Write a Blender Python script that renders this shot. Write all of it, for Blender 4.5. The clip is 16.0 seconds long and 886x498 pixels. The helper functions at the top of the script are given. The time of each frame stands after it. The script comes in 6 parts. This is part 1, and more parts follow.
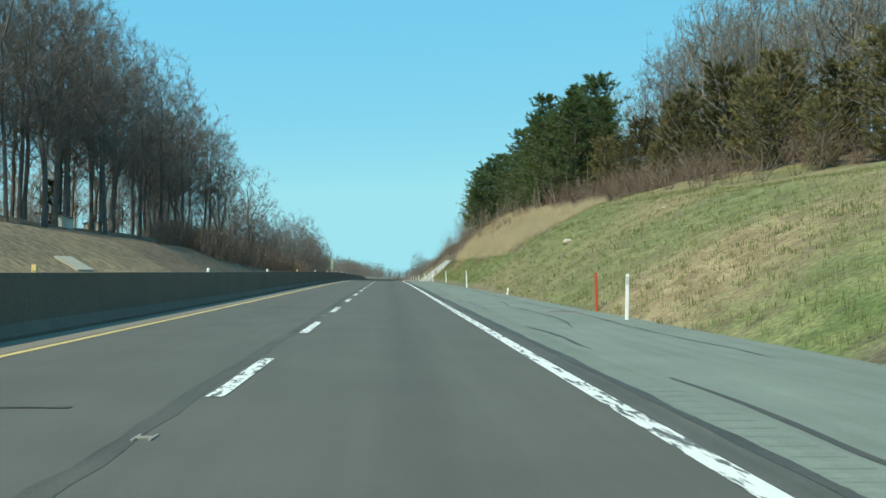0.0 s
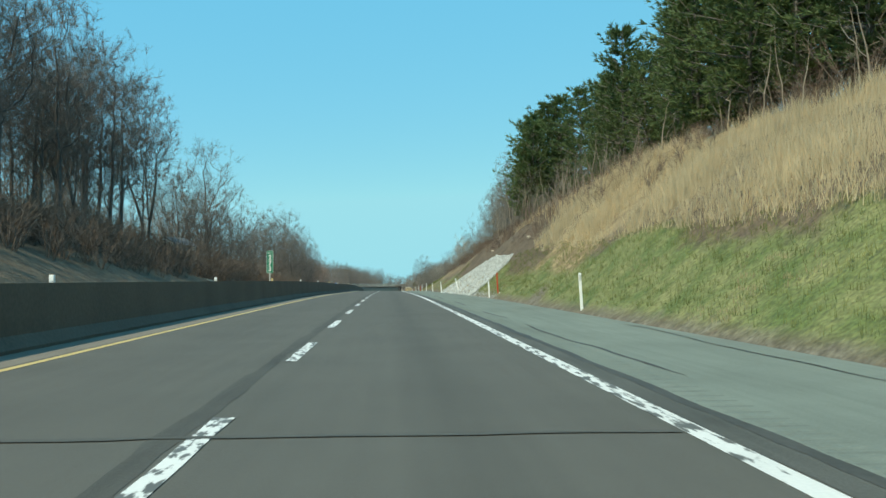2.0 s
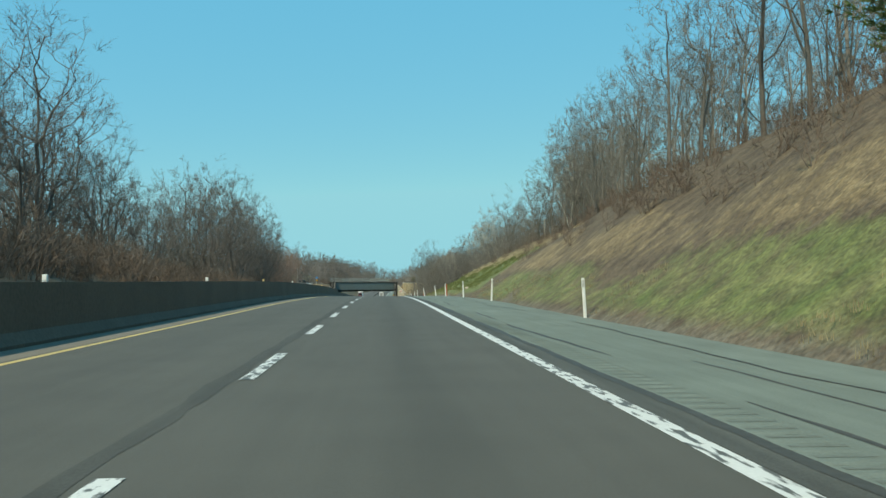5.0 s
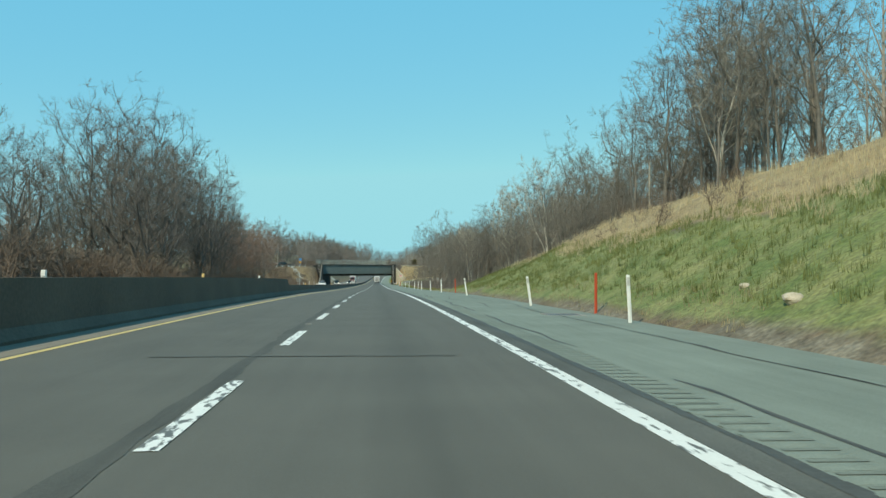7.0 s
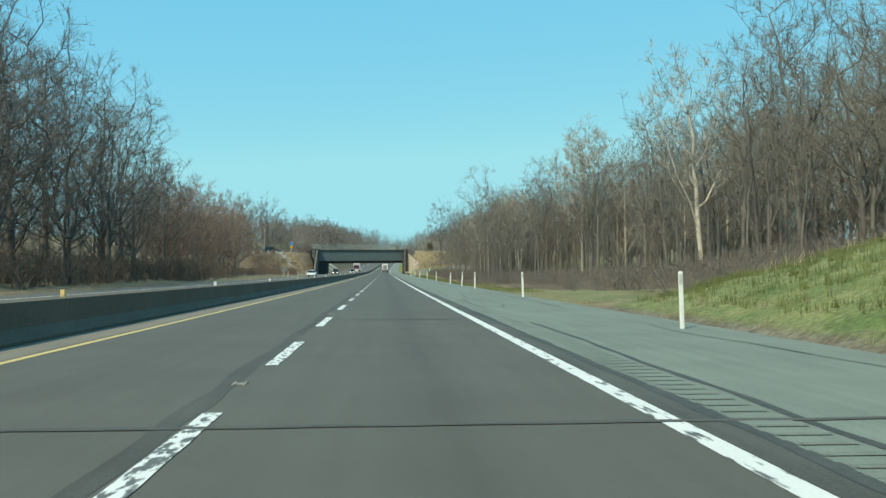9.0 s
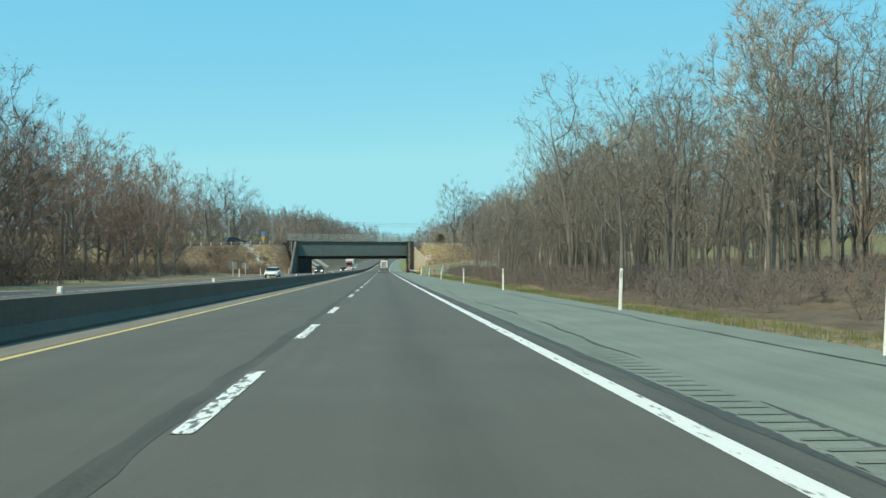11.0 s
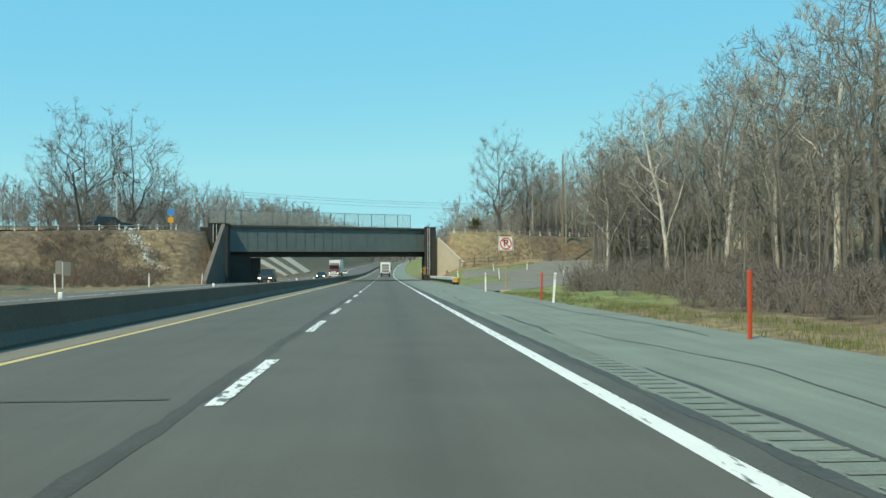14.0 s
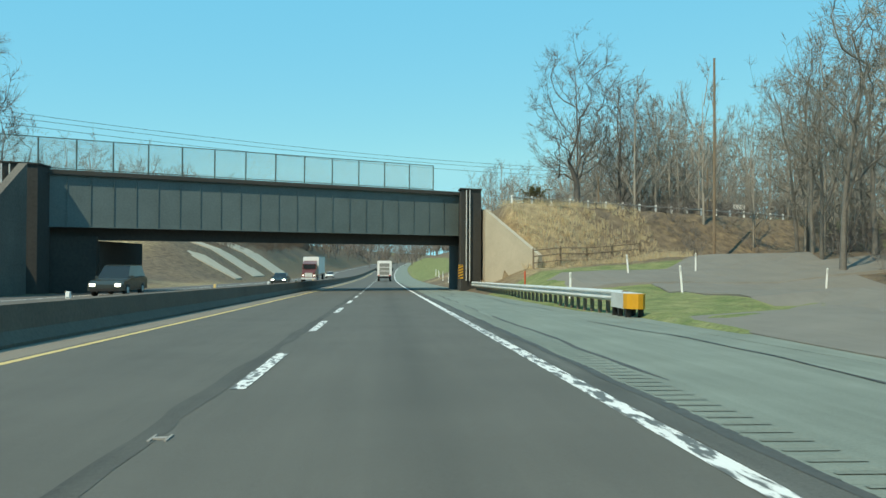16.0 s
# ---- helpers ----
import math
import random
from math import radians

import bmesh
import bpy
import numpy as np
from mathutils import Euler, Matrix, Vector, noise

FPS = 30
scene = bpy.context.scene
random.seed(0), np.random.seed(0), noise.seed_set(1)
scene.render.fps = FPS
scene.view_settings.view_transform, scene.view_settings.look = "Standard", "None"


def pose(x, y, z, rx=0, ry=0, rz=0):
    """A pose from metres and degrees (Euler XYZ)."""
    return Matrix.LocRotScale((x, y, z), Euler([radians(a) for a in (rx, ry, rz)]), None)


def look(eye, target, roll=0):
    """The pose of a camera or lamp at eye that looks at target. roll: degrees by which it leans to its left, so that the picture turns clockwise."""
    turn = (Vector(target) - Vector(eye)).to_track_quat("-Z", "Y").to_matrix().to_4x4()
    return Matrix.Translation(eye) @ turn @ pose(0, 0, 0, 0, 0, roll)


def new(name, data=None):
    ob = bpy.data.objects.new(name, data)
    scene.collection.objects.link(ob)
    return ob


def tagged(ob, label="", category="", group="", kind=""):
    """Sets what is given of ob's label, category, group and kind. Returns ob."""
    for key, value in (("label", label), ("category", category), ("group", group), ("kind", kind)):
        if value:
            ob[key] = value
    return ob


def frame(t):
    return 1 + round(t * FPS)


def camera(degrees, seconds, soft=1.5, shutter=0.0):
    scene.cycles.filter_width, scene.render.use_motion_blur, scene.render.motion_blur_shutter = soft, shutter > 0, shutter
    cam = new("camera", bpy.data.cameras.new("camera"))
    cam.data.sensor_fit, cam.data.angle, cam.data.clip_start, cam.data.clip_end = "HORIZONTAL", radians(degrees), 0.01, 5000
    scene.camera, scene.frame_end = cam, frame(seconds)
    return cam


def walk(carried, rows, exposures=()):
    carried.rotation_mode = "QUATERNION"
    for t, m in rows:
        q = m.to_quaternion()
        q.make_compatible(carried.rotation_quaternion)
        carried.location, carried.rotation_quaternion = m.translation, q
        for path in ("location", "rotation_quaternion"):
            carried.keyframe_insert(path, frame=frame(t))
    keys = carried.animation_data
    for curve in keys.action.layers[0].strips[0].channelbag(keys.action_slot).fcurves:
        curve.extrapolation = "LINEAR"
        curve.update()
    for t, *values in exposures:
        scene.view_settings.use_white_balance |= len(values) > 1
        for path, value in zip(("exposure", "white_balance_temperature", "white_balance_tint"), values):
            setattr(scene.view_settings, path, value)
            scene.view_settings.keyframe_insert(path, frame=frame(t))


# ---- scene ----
cam = camera(57.27, 16.0)

PATH = [
    (0, (0.118, 15.646, 1.364), (0.2533, 17.6396, 1.4444), 0.58),
    (0.5, (0.084, 30.834, 1.507), (0.2148, 32.8278, 1.5869), 0.21),
    (1, (-0.035, 46.059, 1.706), (0.0943, 48.0529, 1.7885), -0.04),
    (1.5, (-0.123, 61.206, 1.888), (0.0038, 63.2004, 1.9774), 0.04),
    (2, (-0.124, 76.377, 2.051), (0.0122, 78.3706, 2.1450), -0.22),
    (2.5, (-0.076, 91.525, 2.201), (0.0654, 93.5172, 2.2981), -0.27),
    (3, (-0.114, 106.817, 2.353), (0.0350, 108.8095, 2.4506), -0.17),
    (3.5, (0.032, 121.909, 2.515), (0.1819, 123.9016, 2.6089), -0.09),
    (4, (0.081, 137.062, 2.548), (0.2370, 139.0540, 2.6365), -0.21),
    (4.5, (-0.009, 152.234, 2.562), (0.1393, 154.2269, 2.6434), -0.43),
    (4.7, (0.030, 158.286, 2.543), (0.1789, 160.2784, 2.6248), -0.14),
    (6.8, (0.042, 222.040, 2.596), (0.2044, 224.0330, 2.6387), 0.06),
    (7, (0.037, 228.109, 2.566), (0.2001, 230.1017, 2.6046), 0.22),
    (7.5, (0.024, 243.261, 2.352), (0.1830, 245.2549, 2.3843), 0.22),
    (8, (-0.025, 258.401, 2.170), (0.1258, 260.3956, 2.1942), -0.09),
    (8.5, (-0.083, 273.619, 1.937), (0.0657, 275.6136, 1.9521), -0.04),
    (9, (-0.051, 288.796, 1.529), (0.0934, 290.7910, 1.5375), -0.01),
    (9.5, (0.092, 303.974, 1.141), (0.2386, 305.9688, 1.1406), -0.27),
    (9.7, (0.121, 310.043, 0.971), (0.2653, 312.0379, 0.9715), -0.37),
    (11.8, (-0.140, 374.347, -0.560), (0.0124, 376.3416, -0.5549), 0.22),
    (12, (-0.133, 380.420, -0.707), (0.0263, 382.4131, -0.7020), 0.08),
    (12.5, (-0.030, 395.557, -1.040), (0.1256, 397.5507, -1.0314), 0.02),
    (13, (0.130, 410.683, -1.392), (0.2777, 412.6773, -1.3811), 0.00),
    (13.5, (0.125, 425.878, -1.733), (0.2701, 427.8722, -1.7171), -0.09),
    (14, (0.075, 441.019, -2.020), (0.2183, 443.0133, -2.0022), -0.18),
    (14.5, (0.056, 456.170, -2.375), (0.1985, 458.1652, -2.3545), -0.46),
    (15, (-0.026, 471.358, -2.687), (0.1161, 473.3524, -2.6696), -0.19),
    (15.5, (-0.107, 486.443, -2.964), (0.0379, 488.4373, -2.9448), 0.19),
    (16, (0.036, 501.579, -3.290), (0.1827, 503.5739, -3.2636), 0.26),
]
walk(cam, [(t, look(eye, target, roll)) for t, eye, target, roll in PATH], exposures=((0.0, 0.42, 7600, -1), (3.5, 0.25, 7600, -1), (4.5, 0.18, 7650, -1), (7.0, 0.3, 7800, -1), (9.0, 0.4, 7800, -1), (16.0, 0.42, 7800, -1)))

import collections

# ---- world, sun, exposure ----
SUN_AZ, SUN_EL = 218.0, 48.0   # degrees clockwise from +y, and above the horizon
world = bpy.data.worlds.new("world")
scene.world = world
world.use_nodes = True
wn = world.node_tree
sky = wn.nodes.new("ShaderNodeTexSky")
sky.sky_type = "NISHITA"
sky.sun_disc = False
sky.sun_elevation = radians(SUN_EL)
sky.sun_rotation = radians(SUN_AZ)
sky.altitude, sky.air_density, sky.dust_density, sky.ozone_density = 3000.0, 1.0, 0.0, 1.5
tint = wn.nodes.new("ShaderNodeMixRGB")
tint.blend_type, tint.inputs[0].default_value, tint.inputs[2].default_value = "MULTIPLY", 1.0, (0.80, 0.60, 0.12, 1)
wn.links.new(sky.outputs[0], tint.inputs[1])
haze = wn.nodes.new("ShaderNodeMixRGB")
haze.inputs[0].default_value, haze.inputs[2].default_value = 0.6, (0.56, 3.35, 6.8, 1)
level = wn.nodes.new("ShaderNodeMixRGB")   # the thick air low down evens out the sky's brightness
level.blend_type, level.inputs[0].default_value, level.inputs[2].default_value = "DARKEN", 1.0, (2.7, 3.0, 0.6, 1)
wn.links.new(tint.outputs[0], level.inputs[1])
wn.links.new(level.outputs[0], haze.inputs[1])
wn.links.new(haze.outputs[0], wn.nodes["Background"].inputs[0])
wn.nodes["Background"].inputs[1].default_value = 0.178

sun_data = bpy.data.lights.new("sun", "SUN")
sun_data.energy, sun_data.angle, sun_data.color = 3.25, radians(0.55), (1.0, 0.90, 0.77)
sun_ob = new("sun", sun_data)
sa, se = radians(SUN_AZ), radians(SUN_EL)
sun_ob.matrix_world = look(Vector((math.sin(sa) * math.cos(se), math.cos(sa) * math.cos(se), math.sin(se))) * 200, (0, 0, 0))


# ---- materials ----
def mat(name, color, rough=0.8, metal=0.0, var=0.15, scale=3.0, fine=40.0, bump=0.0, bump_scale=30.0, spread=0.0, tint=None, island=False):
    """Two scales of noise round a base colour, with an optional fine bump and a change from object to object."""
    m = bpy.data.materials.new(name)
    m.use_nodes = True
    nt = m.node_tree
    b = nt.nodes["Principled BSDF"]
    b.inputs["Roughness"].default_value, b.inputs["Metallic"].default_value = rough, metal
    co = nt.nodes.new("ShaderNodeTexCoord")
    n1, n2 = nt.nodes.new("ShaderNodeTexNoise"), nt.nodes.new("ShaderNodeTexNoise")
    n1.inputs["Scale"].default_value, n2.inputs["Scale"].default_value = scale, fine
    n1.inputs["Detail"].default_value, n2.inputs["Detail"].default_value = 3, 2
    for n in (n1, n2):
        nt.links.new(co.outputs["Object"], n.inputs["Vector"])
    mix = nt.nodes.new("ShaderNodeMath")
    mix.operation = "ADD"
    nt.links.new(n1.outputs["Fac"], mix.inputs[0])
    nt.links.new(n2.outputs["Fac"], mix.inputs[1])
    last = mix.outputs[0]
    if spread:
        info, add, mul = nt.nodes.new("ShaderNodeObjectInfo"), nt.nodes.new("ShaderNodeMath"), nt.nodes.new("ShaderNodeMath")
        mul.operation, add.operation = "MULTIPLY_ADD", "ADD"
        mul.inputs[1].default_value, mul.inputs[2].default_value = spread, -spread / 2
        nt.links.new(info.outputs["Random"], mul.inputs[0])
        if island:
            nt.links.new(nt.nodes.new("ShaderNodeNewGeometry").outputs["Random Per Island"], mul.inputs[0])
        nt.links.new(last, add.inputs[0])
        nt.links.new(mul.outputs[0], add.inputs[1])
        last = add.outputs[0]
    ramp = nt.nodes.new("ShaderNodeValToRGB")
    lo = [c * (1 - var) for c in color]
    hi = [min(1, c * (1 + var)) for c in (tint or color)]
    ramp.color_ramp.elements[0].position, ramp.color_ramp.elements[1].position = 0.3, 0.7
    ramp.color_ramp.elements[0].color, ramp.color_ramp.elements[1].color = (*lo, 1), (*hi, 1)
    half = nt.nodes.new("ShaderNodeMath")
    half.operation, half.inputs[1].default_value = "MULTIPLY", 0.5
    nt.links.new(last, half.inputs[0])
    nt.links.new(half.outputs[0], ramp.inputs[0])
    nt.links.new(ramp.outputs[0], b.inputs["Base Color"])
    if bump:
        n3, bp = nt.nodes.new("ShaderNodeTexNoise"), nt.nodes.new("ShaderNodeBump")
        n3.inputs["Scale"].default_value = bump_scale
        bp.inputs["Strength"].default_value, bp.inputs["Distance"].default_value = bump, 0.02
        nt.links.new(co.outputs["Object"], n3.inputs["Vector"])
        nt.links.new(n3.outputs["Fac"], bp.inputs["Height"])
        nt.links.new(bp.outputs[0], b.inputs["Normal"])
    return m


def paint_mat(name, color, under, wear=0.45, scale=2.2, stretch=0.35):
    """Road paint that has flaked off in patches and shows the asphalt under it."""
    m = mat(name, color, 0.6, var=0.08, scale=1.5, fine=30)
    nt = m.node_tree
    b = nt.nodes["Principled BSDF"]
    co, mp, n, n2 = (nt.nodes.new(k) for k in ("ShaderNodeTexCoord", "ShaderNodeMapping", "ShaderNodeTexNoise", "ShaderNodeTexNoise"))
    mp.inputs["Scale"].default_value = (6.0, stretch * 3.4, 1)
    n.inputs["Scale"].default_value, n.inputs["Detail"].default_value = scale, 5
    n2.inputs["Scale"].default_value = 0.05
    nt.links.new(co.outputs["Object"], mp.inputs[0])
    nt.links.new(mp.outputs[0], n.inputs["Vector"])
    nt.links.new(co.outputs["Object"], n2.inputs["Vector"])
    add = nt.nodes.new("ShaderNodeMath")
    add.operation = "ADD"
    sub = nt.nodes.new("ShaderNodeMath")
    sub.operation, sub.inputs[1].default_value, sub.inputs[2].default_value = "MULTIPLY_ADD", 0.3, -0.15
    nt.links.new(n2.outputs["Fac"], sub.inputs[0])
    nt.links.new(n.outputs["Fac"], add.inputs[0])
    nt.links.new(sub.outputs[0], add.inputs[1])
    ramp = nt.nodes.new("ShaderNodeValToRGB")
    ramp.color_ramp.elements[0].position, ramp.color_ramp.elements[1].position = wear - 0.06, wear + 0.02
    nt.links.new(add.outputs[0], ramp.inputs[0])
    mx = nt.nodes.new("ShaderNodeMixRGB")
    mx.inputs[1].default_value = (*under, 1)
    old = b.inputs["Base Color"].links[0].from_socket
    nt.links.new(ramp.outputs[0], mx.inputs[0])
    nt.links.new(old, mx.inputs[2])
    nt.links.new(mx.outputs[0], b.inputs["Base Color"])
    return m


def asphalt_mat(name, color, rough, lanes=(), var=0.14, streak=0.05):
    """Asphalt with aggregate, large patches and darker oil tracks along the lane centres."""
    m = mat(name, color, rough, var=var, scale=0.6, fine=45, bump=0.3, bump_scale=120)
    nt = m.node_tree
    b = nt.nodes["Principled BSDF"]
    sco, smp, sn, sr = (nt.nodes.new("ShaderNode" + k) for k in ("TexCoord", "Mapping", "TexNoise", "MapRange"))
    smp.inputs["Scale"].default_value = (5.0, 0.22, 1)
    sn.inputs["Scale"].default_value, sn.inputs["Detail"].default_value = 1.0, 4
    sr.inputs[1].default_value, sr.inputs[2].default_value, sr.inputs[3].default_value, sr.inputs[4].default_value = 0.3, 0.7, 1 - streak, 1 + streak
    smx = nt.nodes.new("ShaderNodeVectorMath")
    smx.operation = "SCALE"
    nt.links.new(sco.outputs["Object"], smp.inputs[0])
    nt.links.new(smp.outputs[0], sn.inputs["Vector"])
    nt.links.new(sn.outputs["Fac"], sr.inputs[0])
    nt.links.new(b.inputs["Base Color"].links[0].from_socket, smx.inputs[0])
    nt.links.new(sr.outputs[0], smx.inputs["Scale"])
    nt.links.new(smx.outputs[0], b.inputs["Base Color"])
    if lanes:
        co, sep = nt.nodes.new("ShaderNodeTexCoord"), nt.nodes.new("ShaderNodeSeparateXYZ")
        nt.links.new(co.outputs["Object"], sep.inputs[0])
        total = None
        for cx, width, depth in lanes:
            s, a, d, e = (nt.nodes.new("ShaderNodeMath") for _ in range(4))
            s.operation, s.inputs[1].default_value = "SUBTRACT", cx
            a.operation = "ABSOLUTE"
            d.operation, d.inputs[1].default_value, d.use_clamp = "DIVIDE", width, True
            e.operation, e.inputs[0].default_value = "MULTIPLY_ADD", -depth
            e.inputs[1].default_value = depth
            e.operation = "MULTIPLY_ADD"
            nt.links.new(sep.outputs[0], s.inputs[0])
            nt.links.new(s.outputs[0], a.inputs[0])
            nt.links.new(a.outputs[0], d.inputs[0])
            nt.links.new(d.outputs[0], e.inputs[0])
            e.inputs[2].default_value = 1 - depth
            if total is None:
                total = e.outputs[0]
            else:
                mu = nt.nodes.new("ShaderNodeMath")
                mu.operation = "MULTIPLY"
                nt.links.new(total, mu.inputs[0])
                nt.links.new(e.outputs[0], mu.inputs[1])
                total = mu.outputs[0]
        mx = nt.nodes.new("ShaderNodeVectorMath")
        mx.operation = "SCALE"
        old = b.inputs["Base Color"].links[0].from_socket
        nt.links.new(old, mx.inputs[0])
        nt.links.new(total, mx.inputs["Scale"])
        nt.links.new(mx.outputs[0], b.inputs["Base Color"])
    return m


M = {}
M["road"] = asphalt_mat("asphalt_lanes", (0.101, 0.098, 0.084), 0.85, ((0.45, 0.55, 0.17), (-3.55, 0.8, 0.07)))
M["road_far"] = asphalt_mat("asphalt_old", (0.11, 0.105, 0.095), 0.85)
M["shoulder"] = asphalt_mat("asphalt_shoulder", (0.178, 0.208, 0.178), 0.9, var=0.2, streak=0.09)
M["inner"] = asphalt_mat("concrete_gutter", (0.20, 0.178, 0.145), 0.9)
M["pull"] = asphalt_mat("asphalt_access", (0.175, 0.165, 0.142), 0.9)
M["seam"] = mat("worn_seam_seal", (0.078, 0.077, 0.067), 0.8, var=0.25, scale=1.5, fine=15)
M["band"] = asphalt_mat("tarred_lane_joint", (0.071, 0.070, 0.061), 0.85, var=0.35, streak=0.2)
M["strip"] = asphalt_mat("tarred_joint", (0.088, 0.09, 0.08), 0.85, var=0.35, streak=0.2)
M["tar"] = mat("tar_seal", (0.064, 0.064, 0.057), 0.7, var=0.3, scale=1.0, fine=15)
M["white_line"] = paint_mat("white_paint_edge", (0.72, 0.72, 0.69), (0.12, 0.12, 0.11), 0.47)
M["sound_line"] = paint_mat("white_paint_sound", (0.72, 0.72, 0.69), (0.12, 0.12, 0.11), 0.395)
M["white_dash"] = paint_mat("white_paint_dash", (0.74, 0.74, 0.71), (0.12, 0.12, 0.11), 0.468, 2.5, 0.6)
M["yellow_line"] = paint_mat("yellow_paint", (0.62, 0.46, 0.18), (0.2, 0.19, 0.16), 0.33)
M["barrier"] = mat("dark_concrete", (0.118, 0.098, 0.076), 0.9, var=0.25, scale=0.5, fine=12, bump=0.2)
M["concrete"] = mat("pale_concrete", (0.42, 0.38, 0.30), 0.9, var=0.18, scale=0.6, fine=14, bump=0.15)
# Near-black for abutments and deck; on the inner girder it stands for shade.
M["bridge_dark"] = mat("dark_bridge_surface", (0.052, 0.050, 0.046), 0.9, var=0.25, scale=0.35, fine=6, bump=0.2)
M["steel"] = mat("blue_grey_steel_paint", (0.115, 0.15, 0.15), 0.55, var=0.18, scale=0.7, fine=9)
M["bark"] = mat("bark_grey", (0.152, 0.146, 0.132), 0.95, var=0.3, scale=1.0, fine=8, spread=0.6)
M["bark_dark"] = mat("bark_dark_grey", (0.115, 0.105, 0.095), 0.95, var=0.3, scale=1.0, fine=8, spread=0.5)
M["bark_pale"] = mat("bark_pale", (0.50, 0.47, 0.41), 0.9, var=0.3, scale=1.2, fine=6, spread=0.4)
M["twig"] = mat("twig_brown", (0.172, 0.155, 0.142), 0.95, var=0.2, scale=0.4, fine=3, spread=0.7)
M["twig_tan"] = mat("twig_tan", (0.203, 0.189, 0.163), 0.95, var=0.2, scale=0.4, fine=3, spread=0.7)
M["twig_pale"] = mat("twig_pale", (0.36, 0.33, 0.28), 0.95, var=0.2, scale=0.4, fine=3, spread=0.4)
M["twig_dun"] = mat("twig_dun", (0.27, 0.235, 0.185), 0.95, var=0.3, scale=0.6, fine=3, spread=0.8)
M["twig_red"] = mat("twig_reddish", (0.26, 0.18, 0.145), 0.95, var=0.2, scale=0.4, fine=3, spread=0.4)
M["pine"] = mat("pine_needles", (0.10, 0.16, 0.06), 0.75, var=0.3, scale=0.5, fine=4, spread=0.4, tint=(0.13, 0.185, 0.07))
M["cedar"] = mat("cedar_foliage", (0.125, 0.12, 0.045), 0.8, var=0.35, scale=0.6, fine=4, spread=0.8, tint=(0.20, 0.175, 0.08))
M["brush"] = mat("brush_stems", (0.155, 0.119, 0.094), 0.95, var=0.35, scale=0.15, fine=2)
M["straw"] = mat("tall_straw", (0.60, 0.50, 0.33), 0.9, var=0.25, scale=0.25, fine=2)
M["dry"] = mat("dry_grass", (0.37, 0.31, 0.19), 0.9, var=0.3, scale=0.4, fine=3)
M["grass"] = mat("green_grass", (0.125, 0.172, 0.05), 0.85, var=0.35, scale=0.3, fine=3, tint=(0.225, 0.235, 0.09))
M["stone"] = mat("pale_limestone", (0.44, 0.475, 0.465), 0.9, var=0.3, scale=1.0, fine=6, spread=0.7)
M["rubble"] = mat("pale_limestone_rubble", (0.44, 0.475, 0.465), 0.9, var=0.32, scale=1.0, fine=6, spread=0.7, island=True)
M["boulder"] = mat("tan_boulder", (0.46, 0.41, 0.33), 0.9, var=0.25, scale=1.5, fine=8, bump=0.3)
M["sign_post"] = mat("tan_timber", (0.36, 0.27, 0.15), 0.85, var=0.15, scale=2, fine=14)
# Grey of the left wing wall, darkened for its shaded side and dirt.
M["wing"] = mat("shaded_wing_concrete", (0.125, 0.115, 0.10), 0.9, var=0.3, scale=0.5, fine=8, bump=0.2)
M["groove"] = mat("shaded_gritty_groove", (0.158, 0.182, 0.157), 0.95, var=0.2, scale=2.0, fine=20)
M["gravel"] = mat("grey_gravel", (0.27, 0.26, 0.24), 0.95, var=0.3, scale=2.0, fine=30)
M["post_white"] = mat("white_plastic", (0.80, 0.83, 0.83), 0.5, var=0.1, scale=3, fine=20)
M["post_red"] = mat("red_orange_plastic", (0.50, 0.07, 0.03), 0.5, var=0.12, scale=3, fine=20)
M["reflector"] = mat("amber_reflector", (0.75, 0.55, 0.25), 0.35, var=0.1)
M["galv"] = mat("galvanised_steel", (0.58, 0.60, 0.59), 0.5, 0.15, var=0.15, scale=1.5, fine=12)
M["wood"] = mat("weathered_wood", (0.20, 0.155, 0.11), 0.9, var=0.25, scale=1.5, fine=12)
M["sign_white"] = mat("sign_white", (0.80, 0.79, 0.76), 0.4, var=0.04)
M["sign_green"] = mat("sign_green", (0.010, 0.20, 0.115), 0.4, var=0.05)
M["sign_blue"] = mat("sign_blue", (0.05, 0.22, 0.50), 0.4, var=0.05)
M["sign_back"] = mat("sign_back_metal", (0.24, 0.24, 0.23), 0.5, 0.3, var=0.1)
M["black"] = mat("black_paint", (0.015, 0.015, 0.015), 0.5, var=0.1)
M["red"] = mat("red_paint", (0.55, 0.03, 0.03), 0.5, var=0.08)
M["yellow"] = mat("yellow_plastic", (0.60, 0.30, 0.02), 0.5, var=0.1, scale=2)
M["rubber"] = mat("tyre_rubber", (0.02, 0.02, 0.02), 0.8, var=0.2)
M["glass"] = mat("dark_glass", (0.02, 0.026, 0.03), 0.08, var=0.1)
M["car_white"] = mat("white_car_paint", (0.75, 0.76, 0.76), 0.25, var=0.03)
M["car_dark"] = mat("dark_car_paint", (0.03, 0.04, 0.042), 0.25, var=0.05)
M["car_grey"] = mat("grey_green_car_paint", (0.055, 0.07, 0.07), 0.25, 0.3, var=0.05)
M["truck_red"] = mat("red_truck_paint", (0.13, 0.045, 0.045), 0.3, var=0.05)
M["truck_white"] = mat("white_trailer_panel", (0.74, 0.75, 0.75), 0.45, var=0.06)
M["house"] = mat("pale_siding", (0.62, 0.58, 0.50), 0.8, var=0.08)
M["roof"] = mat("roof_shingles", (0.16, 0.14, 0.13), 0.9, var=0.2)
M["mesh"] = mat("bright_mesh_wire", (0.30, 0.38, 0.38), 0.5, 0.3, var=0.1)
M["chain"] = mat("chain_link_wire", (0.10, 0.15, 0.15), 0.6, 0.4, var=0.1)
